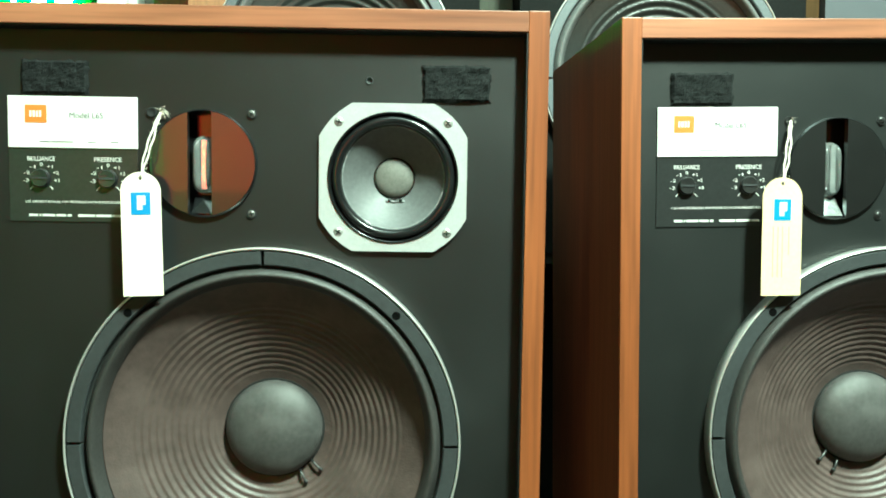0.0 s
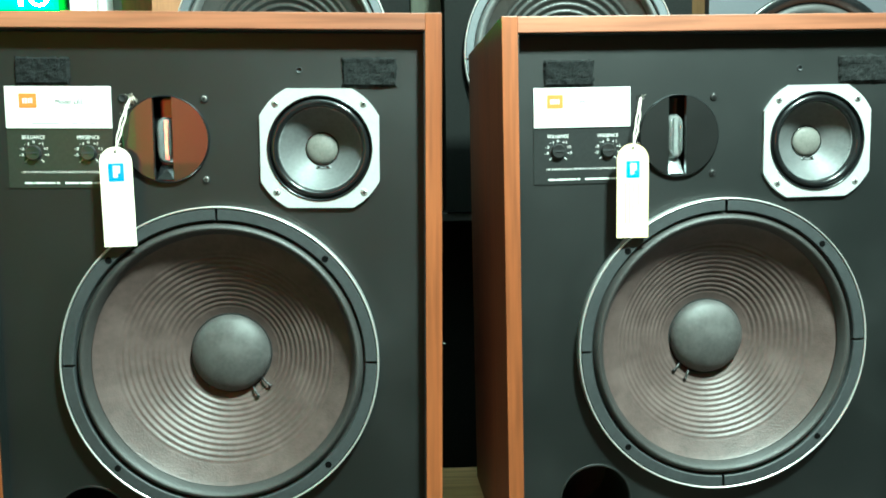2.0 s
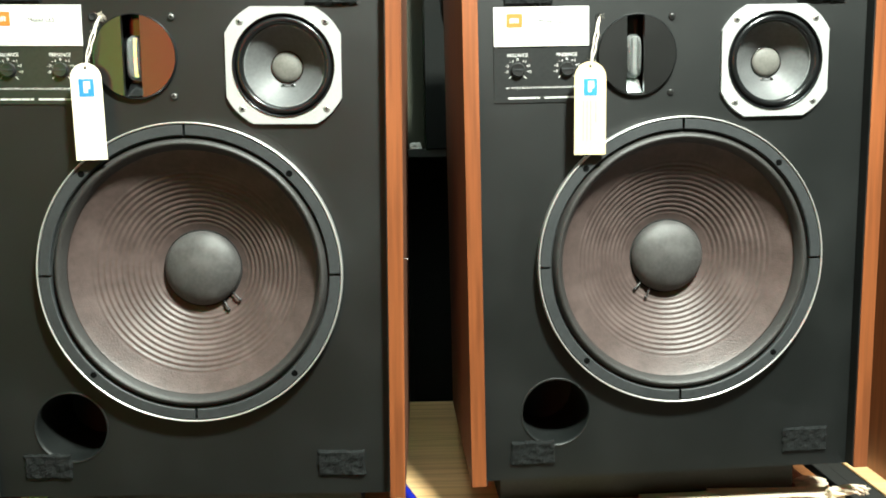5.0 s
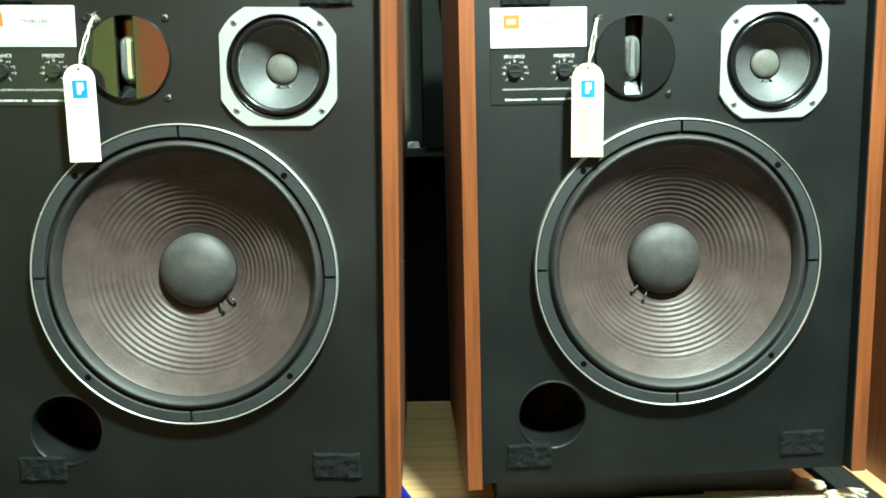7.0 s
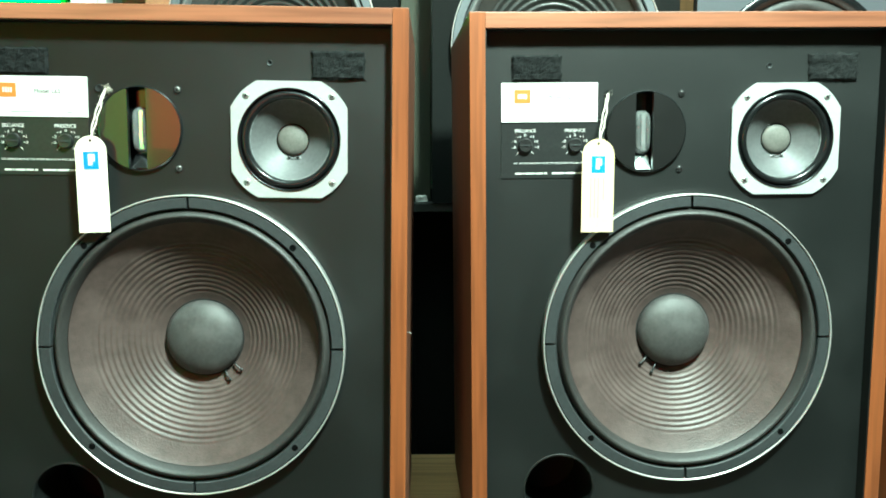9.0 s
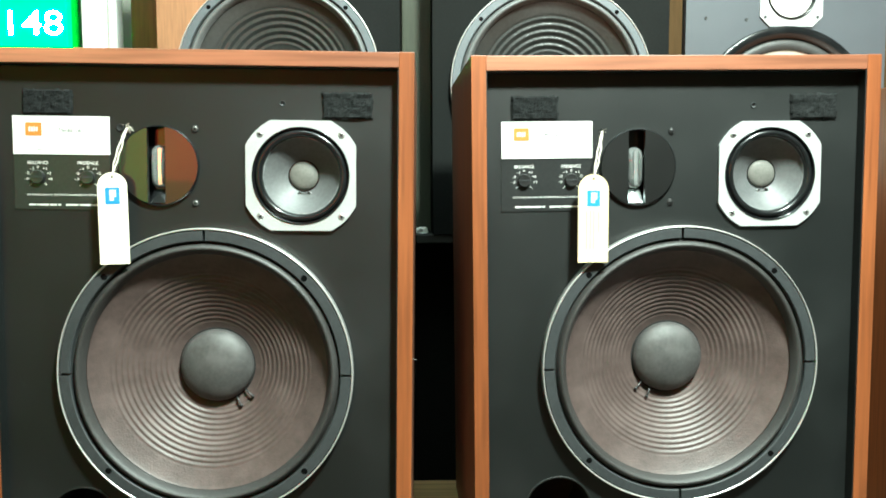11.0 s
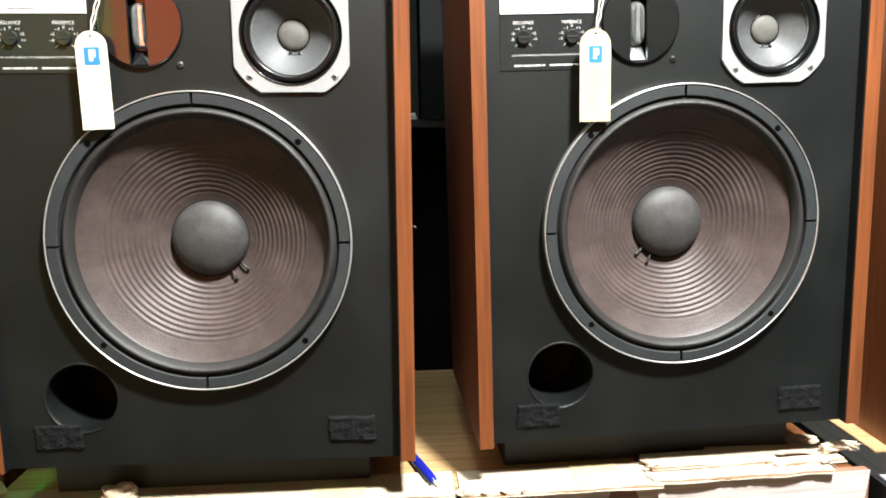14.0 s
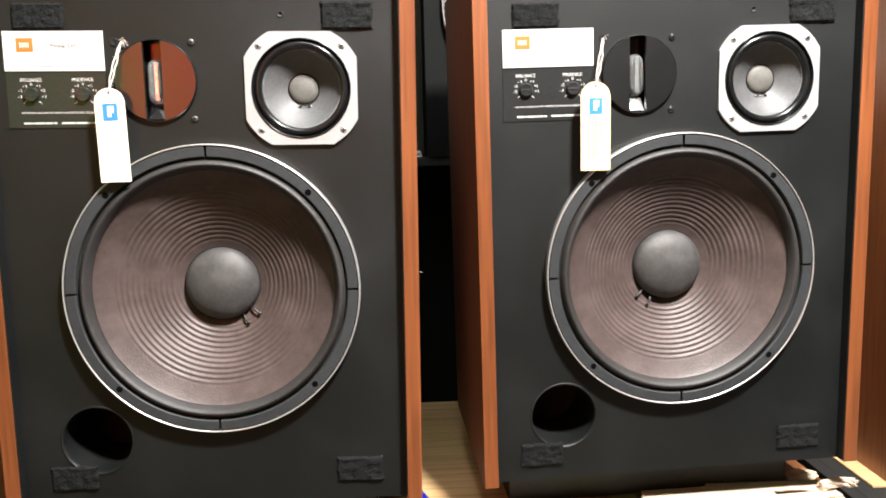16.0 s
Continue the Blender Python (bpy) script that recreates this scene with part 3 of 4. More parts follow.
def loudspeaker(label, m, woofer_turn, lead_angle, seed, hi=0.2158):
    box = thing("loudspeaker", label, "loudspeaker", m @ Matrix.Translation((0, 0, -BASE)), "pair of loudspeakers")
    at = (0, 0, BASE)
    lo, wall, lip, back = -0.2290, 0.0157, -0.0145, 0.262
    bottom, top = -0.2385, 0.3350
    for x0 in (lo, hi - wall):
        part("side_panel", block(x0, x0 + wall, lip + 0.005, back, bottom, top, 0.0005), WALNUT_SIDE, box, "walnut veneered side, coloured darker for the shade it stands in", at=at)
        part("front_edge", block(x0, x0 + wall, lip, lip + 0.005, bottom, top, 0.0007), EDGE_WOOD, box, "walnut front edging", at=at)
    part("top_panel", block(lo + wall, hi - wall, lip + 0.0003, back, top - wall, top - 0.0003, 0.0007), WALNUT_ACROSS, box, "walnut veneered top", at=at)
    part("bottom_panel", block(lo + wall, hi - wall, 0.0185, back, bottom + 0.0005, bottom + wall, 0.0005), BLACK, box, at=at)
    part("back_panel", block(lo + wall, hi - wall, back - 0.018, back - 0.001, bottom + wall, top - wall, 0), BLACK, box, at=at)
    for s, x in ((1, lo + wall), (-1, hi - wall)):
        part("inner_edge", block(min(x, x + s * 0.0012), max(x, x + s * 0.0012), lip + 0.0012, 0.0, bottom + 0.001, top - wall - 0.001, 0), BAFFLE, box, "black-painted inner edge", at=at)
    part("inner_edge", block(lo + wall + 0.0013, hi - wall - 0.0013, lip + 0.0015, 0.0, top - wall - 0.0012, top - wall, 0), BAFFLE, box, "black-painted inner edge", at=at)
    outline = [(lo + wall, bottom), (hi - wall, bottom), (hi - wall, top - wall), (lo + wall, top - wall)]
    holes = [circle(0, 0, 0.1500, 96), circle(0.0987, 0.2088, 0.0512), circle(-0.0475, 0.2177, 0.0412), circle(-0.1340, -0.1632, 0.0372),
             circle(0.0798, 0.2830, 0.0017, 12)]
    part("baffle", sheet(outline, holes, 0.0, 0.018), BAFFLE, box, "black painted front board", at=at)
    part("port", lathe([(0.0392, -0.0004), (0.0380, -0.0012), (0.0368, -0.0006), (0.0362, 0.004), (0.0358, 0.085)], -0.1340, -0.1632, 72), BAFFLE, box, "round black bass port", at=at, smooth=True)
    # Near-black disc across the port, in place of its shaded depth.
    part("port_shade_disc", lathe([(0.0360, 0.0845), (0.0, 0.0850)], -0.1340, -0.1632, 40), INSIDE, box, at=at)
    part("plug", lathe([(0.0031, -0.0002), (0.0027, -0.0009), (0.0018, -0.0002), (0.0014, 0.0012), (0.0, 0.0015)], 0.0798, 0.2830, 16), GASKET, box, at=at)
    part("plinth", block(-0.1900, 0.1640, 0.052, 0.235, -BASE, bottom + 0.0004, 0.001), BLACK, box, "recessed black plinth", at=at)
    if seed == 1:
        part("splinter", tube([(hi, 0.018, 0.012), (hi + 0.002, 0.0175, 0.0122), (hi + 0.0050, 0.017, 0.0110)], 0.0005, 6, taper=0.4), DULL_SCREW, box, "pale splinter on the side edge", at=at)
    big_driver(box, at, woofer_turn, lead_angle=lead_angle)
    middle_driver(box, at)
    slot_tweeter(box, at, seed == 2)
    control_panel(box, at)
    for k, (x, z) in enumerate(((-0.0105, 0.2562), (-0.0108, 0.1794), (-0.0872, 0.2562))):
        hole = part("fixing", lathe([(0.0040, -0.0003), (0.0037, -0.0012), (0.0027, -0.0005), (0.0, -0.0001)], x, z, 18), INSIDE, box, at=at, smooth=True)
        if k < 2:
            cross_screw(x, z, -0.0006, 0.0030, DULL_SCREW if seed == 1 else DARK_SCREW, hole, 30 + 50 * k)
    for k, (x, z, w, h) in enumerate(((-0.1600, 0.2815, 0.0505, 0.0255), (0.1468, 0.2815, 0.0520, 0.0275), (-0.1600, -0.2050, 0.0490, 0.0270), (0.1480, -0.2045, 0.0500, 0.0280))):
        fuzzy_patch(box, at, x, z - (0.003 if seed == 2 and k > 1 else 0), w, h, seed * 10 + k)
    return box


def hang_tag(label, m, left, right, low, high, lean, hook, card, printed, seed):
    """A card tag with a domed top on a loop of twine."""
    rng = random.Random(seed)
    tag = thing("hang_tag", label, "tag", m, "tags on the loudspeakers")
    w, mid = right - left, (left + right) / 2
    top = high - w / 2
    dome = [(mid + w / 2 * math.cos(a), top + w / 2 * math.sin(a)) for a in (math.pi * k / 20 for k in range(21))]
    hole = (mid, high - 0.0048)
    bm = sheet(dome + [(left, low), (right, low)], [circle(*hole, 0.0014, 14)], -0.0006, 0.0)
    tilt = Matrix.Translation((hole[0], -0.0166, hole[1])) @ pose(0, 0, 0, -1.5, lean, 4) @ Matrix.Translation((-hole[0], 0, -hole[1]))
    bmesh.ops.transform(bm, matrix=tilt, verts=bm.verts)
    body = part("card", bm, card, tag)
    square = block(mid - 0.0072, mid + 0.0072, -0.0009, -0.0005, top - 0.0175, top - 0.0005, 0)
    bmesh.ops.transform(square, matrix=tilt, verts=square.verts)
    part("emblem", square, BLUE, body, "blue emblem square")
    marks = bmesh.new()
    for z0, z1, x1 in ((-0.0100, -0.0030, 0.0036), (-0.0138, -0.0100, 0.0012)):
        block(mid - 0.0026, mid + x1, -0.0011, -0.0008, top + z0, top + z1, 0, marks)
    bmesh.ops.transform(marks, matrix=tilt, verts=marks.verts)
    part("emblem_bar", marks, WHITE_CARD, body)
    if printed:
        for x, z1 in ((-0.0074, 0.040), (-0.0034, 0.040), (0.0004, 0.040), (0.0058, 0.022)):
            line = block(mid + x - 0.0003, mid + x + 0.0003, -0.0008, -0.0005, top - 0.0225 - z1, top - 0.0225, 0)
            bmesh.ops.transform(line, matrix=tilt, verts=line.verts)
            part("print_line", line, MANILA_INK, body)
    twine = bmesh.new()
    a, b = Vector((hole[0], -0.0170, hole[1])), Vector((hook[0], -0.0020, hook[1]))
    for strand in (-1, 1):
        pts = []
        for k in range(15):
            s = k / 14
            p = a.lerp(b, s)
            sway = math.sin(math.pi * s)
            pts.append(p + Vector((strand * 0.0016 * sway + 0.0005 * math.sin(s * 21 + strand), -0.0020 * sway, 0.0004 * math.cos(s * 17))))
        tube(pts, 0.00075, 6, twine)
    for k in range(26):
        p = a.lerp(b, rng.uniform(0.1, 1.05))
        q = p + Vector((rng.uniform(-0.004, 0.005), -rng.uniform(0.0, 0.002), rng.uniform(-0.002, 0.004)))
        tube([p, p.lerp(q, 0.5) + Vector((0, 0, rng.uniform(-0.001, 0.001))), q], 0.00014, 4, twine)
    if seed == 1:
        for k in range(16):
            q = b + Vector((rng.uniform(-0.002, 0.009), -rng.uniform(0, 0.003), rng.uniform(-0.006, 0.005)))
            tube([b, b.lerp(q, 0.5) + Vector((0.001, -0.001, 0.002)), q], 0.0002, 4, twine)
    part("twine", twine, TWINE, tag, "frayed white twine", smooth=True)
    return tag


MANILA_INK = material("faint_print", (0.42, 0.33, 0.17), 0.7, spread=0.1)


# ---- room ----
def up(z):
    return LEVEL + z


def setting(name, bm, mat, label):
    return tagged(part(name, bm, mat), label, name.split("_")[0], "", "structure")


setting("floor", block(-2.4, 3.2, -3.2, 1.1, -0.1, 0.0, 0), FLOOR, "unseen shop floor, kept dark brown to cut bounced light")
setting("wall_back", block(-2.4, 3.2, 1.0, 1.1, 0.0, 2.5, 0), PAINT_WALL, "painted wall behind the shelves")
setting("wall_front", block(-2.4, 3.2, -3.2, -3.1, 0.0, 2.5, 0), PAINT_WALL, "plain painted wall")
setting("wall_left", block(-2.5, -2.4, -3.2, 1.1, 0.0, 2.5, 0), PAINT_WALL, "plain painted wall")
setting("wall_right", block(3.2, 3.3, -3.2, 1.1, 0.0, 2.5, 0), PAINT_WALL, "plain painted wall")
setting("ceiling", block(-2.5, 3.3, -3.2, 1.1, 2.5, 2.6, 0), CEILING, "plain white ceiling")


# ---- the pair of loudspeakers and their tags ----
LEFT = Matrix.Translation((0, 0, LEVEL)) @ pose(0, 0, 0, 0, 0.69, 0)
RIGHT = Matrix.Translation((0.5103, 0.0289, LEVEL)) @ pose(0, 0, 0, 0.444, -1.388, 2.211) @ pose(0, 0, 0, 0, 0.69, 0)
loudspeaker("walnut-veneered three-way loudspeaker with black baffle, on a pale board", LEFT, 0.0, -49, 1)
loudspeaker("walnut-veneered three-way loudspeaker beside a taller brown cabinet", RIGHT, 0.23, -128, 2, 0.2140)
hang_tag("cream card tag on frayed twine over the controls", LEFT, -0.1050, -0.0756, 0.1166, 0.2100, -1.6, (-0.0800, 0.2560), CREAM, False, 1)
hang_tag("manila card tag with faint print on twine", RIGHT, -0.1165, -0.0833, 0.1168, 0.2105, 0.9, (-0.0872, 0.2562), MANILA, True, 2)


# ---- what they stand on ----
def cabinet(name, label, x0, x1, y0, y1, z0, z1, side, top, front, turn=0.0, wall=0.018):
    """A veneered box with a framed, set-back front."""
    mid = ((x0 + x1) / 2, (y0 + y1) / 2)
    box = thing(name, label, "cabinet", pose(mid[0], mid[1], up(z0), 0, 0, turn))
    w, d, h = (x1 - x0) / 2, (y1 - y0) / 2, z1 - z0
    part("side_panel", block(-w, -w + wall, -d, d, 0, h, 0.0012), side, box)
    part("side_panel", block(w - wall, w, -d, d, 0, h, 0.0012), side, box)
    part("top_panel", block(-w + wall, w - wall, -d, d, h - wall, h, 0.0012), top, box)
    part("bottom_panel", block(-w + wall, w - wall, -d, d, 0, wall, 0.0012), top, box)
    part("back_panel", block(-w + wall, w - wall, d - 0.015, d - 0.003, wall, h - wall, 0), BLACK, box)
    part("front_panel", block(-w + wall, w - wall, -d + 0.014, -d + 0.028, wall, h - wall, 0.001), front, box)
    return box


def low_cabinet(label, x0, x1, y0, turn, bare):
    """A brown box whose front lip keeps a pale veneer, torn off over the stretch called bare."""
    box = cabinet("low_cabinet", label, x0, x1, y0, y0 + 0.42, -LEVEL, -0.3035, BROWN_UP, BROWN_ACROSS, BROWN_UP, turn)
    w, d, h = (x1 - x0) / 2, 0.21, LEVEL - 0.3035
    lo, hi = h - 0.0265, h + 0.0105
    a, b = bare[0] - (x0 + x1) / 2, bare[1] - (x0 + x1) / 2
    part("bare_edge", block(-w + 0.001, w - 0.001, -d - 0.0010, -d + 0.010, lo - 0.004, hi, 0.0003), BROWN_ACROSS, box, "bare brown wood edge")
    part("veneer", sheet([(-w + 0.003, lo), (a + 0.004, lo + 0.001), (a - 0.003, lo + 0.016), (a + 0.001, hi), (-w + 0.001, hi)], [], -d - 0.0022, -d - 0.0011), PALE_TOP, box, "pale worn veneer edge")
    part("veneer", sheet([(b + 0.006, lo), (w - 0.006, lo + 0.001), (w - 0.001, hi), (b - 0.010, hi), (b - 0.004, lo + 0.020), (b + 0.004, lo + 0.017)], [], -d - 0.0022, -d - 0.0011), PALE_TOP, box, "pale worn veneer edge")
    return box


low_cabinet("low brown wooden cabinet under the pale board", -0.266, 0.2420, 0.0060, 0.0, (0.055, 0.085))
low_cabinet("low brown wooden cabinet under torn cardboard", 0.2640, 0.7360, 0.0135, 2.2, (0.424, 0.462))


def board(label, outline, z0, z1, mat):
    bm = bmesh.new()
    lower = [bm.verts.new((x, y, up(z0))) for x, y in outline]
    upper = [bm.verts.new((x, y, up(z1))) for x, y in outline]
    bm.faces.new(lower)
    bm.faces.new(upper)
    for k in range(len(outline)):
        j = (k + 1) % len(outline)
        bm.faces.new((lower[k], lower[j], upper[j], upper[k]))
    bmesh.ops.bevel(bm, geom=bm.edges[:], offset=0.0008, segments=1, affect="EDGES")
    return tagged(part("board", bm, mat), label, "board")


board("pale plywood board carrying the loudspeakers", [(-0.262, 0.027), (0.480, 0.027), (0.480, 0.452), (-0.262, 0.452)], -0.3033, -0.2925, PLY)
board("pale packing board under the loudspeaker", [(0.490, 0.110), (0.640, 0.110), (0.640, 0.26), (0.490, 0.26)], -0.3033, -0.2925, PLY)


def torn_card(label, x0, x1, y0, y1, z, thick, seed, ragged=0.006, lift=0.004, mat=None, turn=0.0, ends=1.0):
    """A sheet of corrugated card with a torn front edge, two liners and a wavy core."""
    nx, ny = max(24, int((x1 - x0) / 0.006)), 8
    cx, cy = (x0 + x1) / 2, (y0 + y1) / 2
    own = thing("torn_cardboard", label, "cardboard", pose(cx, cy, up(z), 0, 0, turn), "torn cardboard on the cabinets")
    for level, (name, inset) in enumerate((("lower_liner", 0.0), ("core", 0.0016), ("upper_liner", 0.0028))):
        bm = bmesh.new()
        sheets = []
        for side in (0, 1):
            rows = []
            for j in range(ny + 1):
                row = []
                for i in range(nx + 1):
                    s, t = i / nx, j / ny
                    x, y = x0 + (x1 - x0) * s - cx, y0 + (y1 - y0) * t - cy
                    p = Vector((x * 55, seed * 3.1 + level * 1.7, 0))
                    tear = ragged * (noise.noise(p * 0.35) + 0.45 * noise.noise(p * 2.3)) - inset * (1 + noise.noise(p * 1.4))
                    y -= tear * (1 - t) ** 2
                    for end in (s, 1 - s):
                        if end < 0.06:
                            x += (1 if end is s else -1) * ends * ragged * 0.7 * noise.noise(Vector((t * 7, seed + end * 40, level)))
                    curl = lift * max(0.0, noise.noise(Vector((x * 9, seed * 2.3, 4)))) * (1 - t) ** 2 + lift * 0.5 * noise.noise(Vector((x * 30, y * 30, seed))) * (1 - t)
                    zz = thick * (level + side * 0.92) / 3 + max(curl, -0.0002) + (0.0004 * math.sin(x * 900) if level == 1 else 0)
                    row.append(bm.verts.new((x, y, zz)))
                rows.append(row)
            sheets.append(rows)
        for rows in sheets:
            for j in range(ny):
                for i in range(nx):
                    bm.faces.new((rows[j][i], rows[j][i + 1], rows[j + 1][i + 1], rows[j + 1][i]))
        a, b = sheets
        loop = [(0, i) for i in range(nx)] + [(j, nx) for j in range(ny)] + [(ny, i) for i in range(nx, 0, -1)] + [(j, 0) for j in range(ny, 0, -1)]
        for k in range(len(loop)):
            (j0, i0), (j1, i1) = loop[k], loop[(k + 1) % len(loop)]
            bm.faces.new((a[j0][i0], a[j1][i1], b[j1][i1], b[j0][i0]))
        part(name, bm, CARD_CORE if name == "core" else mat or CARD, own)
    rng = random.Random(seed * 7)
    flakes = bmesh.new()
    for k in range(int((x1 - x0) / 0.050)):
        x = rng.uniform(x0, x1) - cx
        base = Vector((x, y0 - cy + rng.uniform(-0.002, 0.006), thick * rng.uniform(0.5, 1.0)))
        if rng.random() < 0.6:
            base = Vector((rng.choice((x0 + 0.002, x1 - 0.002)) - cx, rng.uniform(y0, y1) - cy, thick * 0.9))
        w, reach, rise = rng.uniform(0.004, 0.018), rng.uniform(0.003, 0.010), rng.uniform(-0.001, 0.0055)
        sway = rng.uniform(-0.005, 0.005)
        rows = []
        for j in range(5):
            s = j / 4
            mid = base + Vector((sway * s, -reach * s, rise * math.sin(s * 2.2) + 0.0004))
            half = w / 2 * (1 - 0.75 * s * s)
            rows.append([flakes.verts.new(mid + Vector((half * u, 0.0012 * noise.noise(Vector((k, j, u * 3))), 0.0009 * noise.noise(Vector((j, k * 1.3, u)))))) for u in (-1, -0.3, 0.4, 1)])
        for p, q in zip(rows, rows[1:]):
            for u in range(3):
                flakes.faces.new((p[u], p[u + 1], q[u + 1], q[u]))
    tagged(part("torn_flakes", flakes, CARD, own, "frayed paper flakes"), kind="stuff")
    return own


torn_card("pale torn cardboard strip along the cabinet edge", -0.262, 0.2560, -0.002, 0.060, -0.2924, 0.0032, 1, 0.0028, 0.0018)
torn_card("pale torn cardboard sheet with a ragged front edge", 0.2620, 0.4900, -0.004, 0.060, -0.2924, 0.0032, 2, 0.0028, 0.0015, turn=1.0)
torn_card("folded strip of torn cardboard with frayed ends", 0.4810, 0.6960, 0.007, 0.045, -0.2905, 0.0040, 3, 0.0035, 0.0022, turn=2.0, ends=3.0)
torn_card("folded strip of torn cardboard with frayed ends", 0.4850, 0.6420, 0.030, 0.074, -0.2862, 0.0032, 4, 0.003, 0.003, turn=2.5, ends=3.0)
torn_card("thin torn flap of cardboard folded over the strips", 0.5680, 0.7160, 0.052, 0.080, -0.2852, 0.0022, 6, 0.003, 0.003, turn=-1.5, ends=2.0)
torn_card("narrow torn strip of cardboard beside the twisted end", 0.6320, 0.7200, 0.028, 0.048, -0.2862, 0.0026, 7, 0.003, 0.003, turn=5.0, ends=2.0)


def twisted_end(label, x0, x1, y, z, seed):
    """A wrung rope of torn card that ends in loose fibres."""
    rng = random.Random(seed)
    own = thing("twisted_cardboard", label, "cardboard", pose(x0, y, up(z)))
    for strand in range(5):
        bm = bmesh.new()
        pts = []
        for k in range(12):
            s = k / 11
            a = strand * 1.26 + s * 3.4
            spread = 0.0042 + 0.0030 * max(0.0, s - 0.7)
            pts.append(((x1 - x0) * s, spread * math.cos(a) + 0.004 * s, 0.0070 + spread * math.sin(a) + 0.003 * math.sin(s * 3)))
        tube(pts, 0.0027, 7, bm, 0.55)
        for v in bm.verts:
            v.co += 0.0011 * noise.noise_vector(v.co * 260 + Vector((strand, 0, 0)))
        part("twist", bm, CARD, own)
    for k in range(9):
        bm = bmesh.new()
        a = Vector((x1 - x0 - rng.uniform(0, 0.006), rng.uniform(-0.004, 0.008), rng.uniform(0.004, 0.012)))
        b = a + Vector((rng.uniform(0.002, 0.010), rng.uniform(-0.005, 0.005), rng.uniform(-0.004, 0.004)))
        tube([a, a.lerp(b, 0.5) + Vector((0, 0, 0.0008)), b], 0.0009, 5, bm, 0.4)
        part("fibre", bm, CARD, own)
    return own


twisted_end("wrung end of torn cardboard with loose fibres", 0.7000, 0.7430, 0.050, -0.2850, 21)
tagged(part("tape_patch", block(0.098, 0.157, 0.004, 0.046, up(-0.2886), up(-0.2882), 0), TAPE), "strip of yellowed tape on the cardboard", "tape")
tagged(part("tape_patch", block(0.395, 0.452, 0.006, 0.060, up(-0.2886), up(-0.2882), 0), TAPE), "strip of yellowed tape on the cardboard", "tape")


def crumple(name, label, category, x, y, z, r, seed, mat, flat=0.45):
    bm = bmesh.new()
    bmesh.ops.create_icosphere(bm, subdivisions=4, radius=1)
    for v in bm.verts:
        p = v.co.copy()
        k = 1 + 0.45 * noise.noise(p * 1.6 + Vector((seed, 0, 0))) - 0.22 * abs(noise.noise(p * 4.5 + Vector((0, seed, 0))))
        v.co = Vector((p.x * k * r, p.y * k * r * 0.6, max(-0.25, p.z * k) * r * flat))
    low = min(v.co.z for v in bm.verts)
    bmesh.ops.translate(bm, vec=(x, y, up(z) - low), verts=bm.verts)
    return tagged(part(name, bm, mat), label, category)


crumple("cardboard_scrap", "crumpled scrap of torn cardboard", "scrap", -0.119, 0.033, -0.2885, 0.024, 3, CARD)
crumple("cardboard_scrap", "small frayed wad of cardboard beside the gap", "scrap", 0.268, 0.002, -0.2890, 0.010, 11, CARD, 0.8)
crumple("cardboard_scrap", "crumpled scrap of brown card behind the strips", "scrap", 0.7180, 0.1300, -0.3035, 0.022, 14, CARD, 0.35)
crumple("paper_scrap", "crumpled pale green paper on the board's end", "scrap", -0.272, 0.048, -0.2885, 0.020, 5, GREEN_PAPER, 0.9)


def ballpoint(label, tip, way, z):
    pen = thing("ballpoint_pen", label, "pen", Matrix.Translation((tip[0], tip[1], up(z))) @ Vector((0, 1, 0)).rotation_difference(Vector((*way, 0))).to_matrix().to_4x4())
    part("barrel", lathe([(0, 0.010), (0.0032, 0.010), (0.0056, 0.019), (0.0060, 0.06), (0.0057, 0.130), (0.003, 0.134), (0, 0.134)], 0, 0.0060, 20), PEN_BLUE, pen, smooth=True)
    part("tip", lathe([(0, 0.0), (0.0010, 0.001), (0.0031, 0.0098), (0, 0.0099)], 0, 0.0060, 16), PEN_TIP, pen, "pale plastic tip", smooth=True)
    part("clip", block(-0.0072, -0.0055, 0.006, 0.058, 0.0052, 0.0080, 0.0004), BLACK, pen, "dark clip")
    return pen


ballpoint("blue ballpoint pen lying half under the loudspeaker", (0.2378, 0.0175), (-0.315, 0.949), -0.2924)


# ---- neighbours to the right ----
cabinet("black_cabinet", "low black cabinet under the brown one", 0.7580, 1.25, -0.060, 0.42, -LEVEL, -0.3095, BLACK, BLACK, BLACK)
board("pale wooden strip under the brown cabinet", [(0.7985, 0.1005), (0.8270, 0.1000), (0.824, 0.40), (0.7960, 0.40)], -0.3095, -0.3060, PLY)
board("pale wooden strip under the brown cabinet", [(1.16, 0.096), (1.20, 0.092), (1.20, 0.40), (1.16, 0.40)], -0.3095, -0.3060, PLY)
cabinet("brown_cabinet", "tall plain brown wooden loudspeaker cabinet on strips", 0.8215, 1.23, 0.092, 0.40, -0.3060, 0.322, PLAIN_BROWN, WALNUT_ACROSS, PLAIN_BROWN, wall=0.0142)


def slatted_tray(label):
    tray = thing("slatted_tray", label, "tray", pose(0.7620, -0.068, up(-0.3095), 0, 0, 0))
    part("base", block(0.0, 0.30, 0.0, 0.108, 0.0, 0.0015, 0.0004), GASKET, tray)
    for k in range(6):
        part("slat", block(0.002, 0.298, 0.003 + k * 0.0178, 0.0145 + k * 0.0178, 0.0015, 0.0032, 0.0004), LILAC, tray)
    return tray


slatted_tray("grey tray with pale slats on the black cabinet")


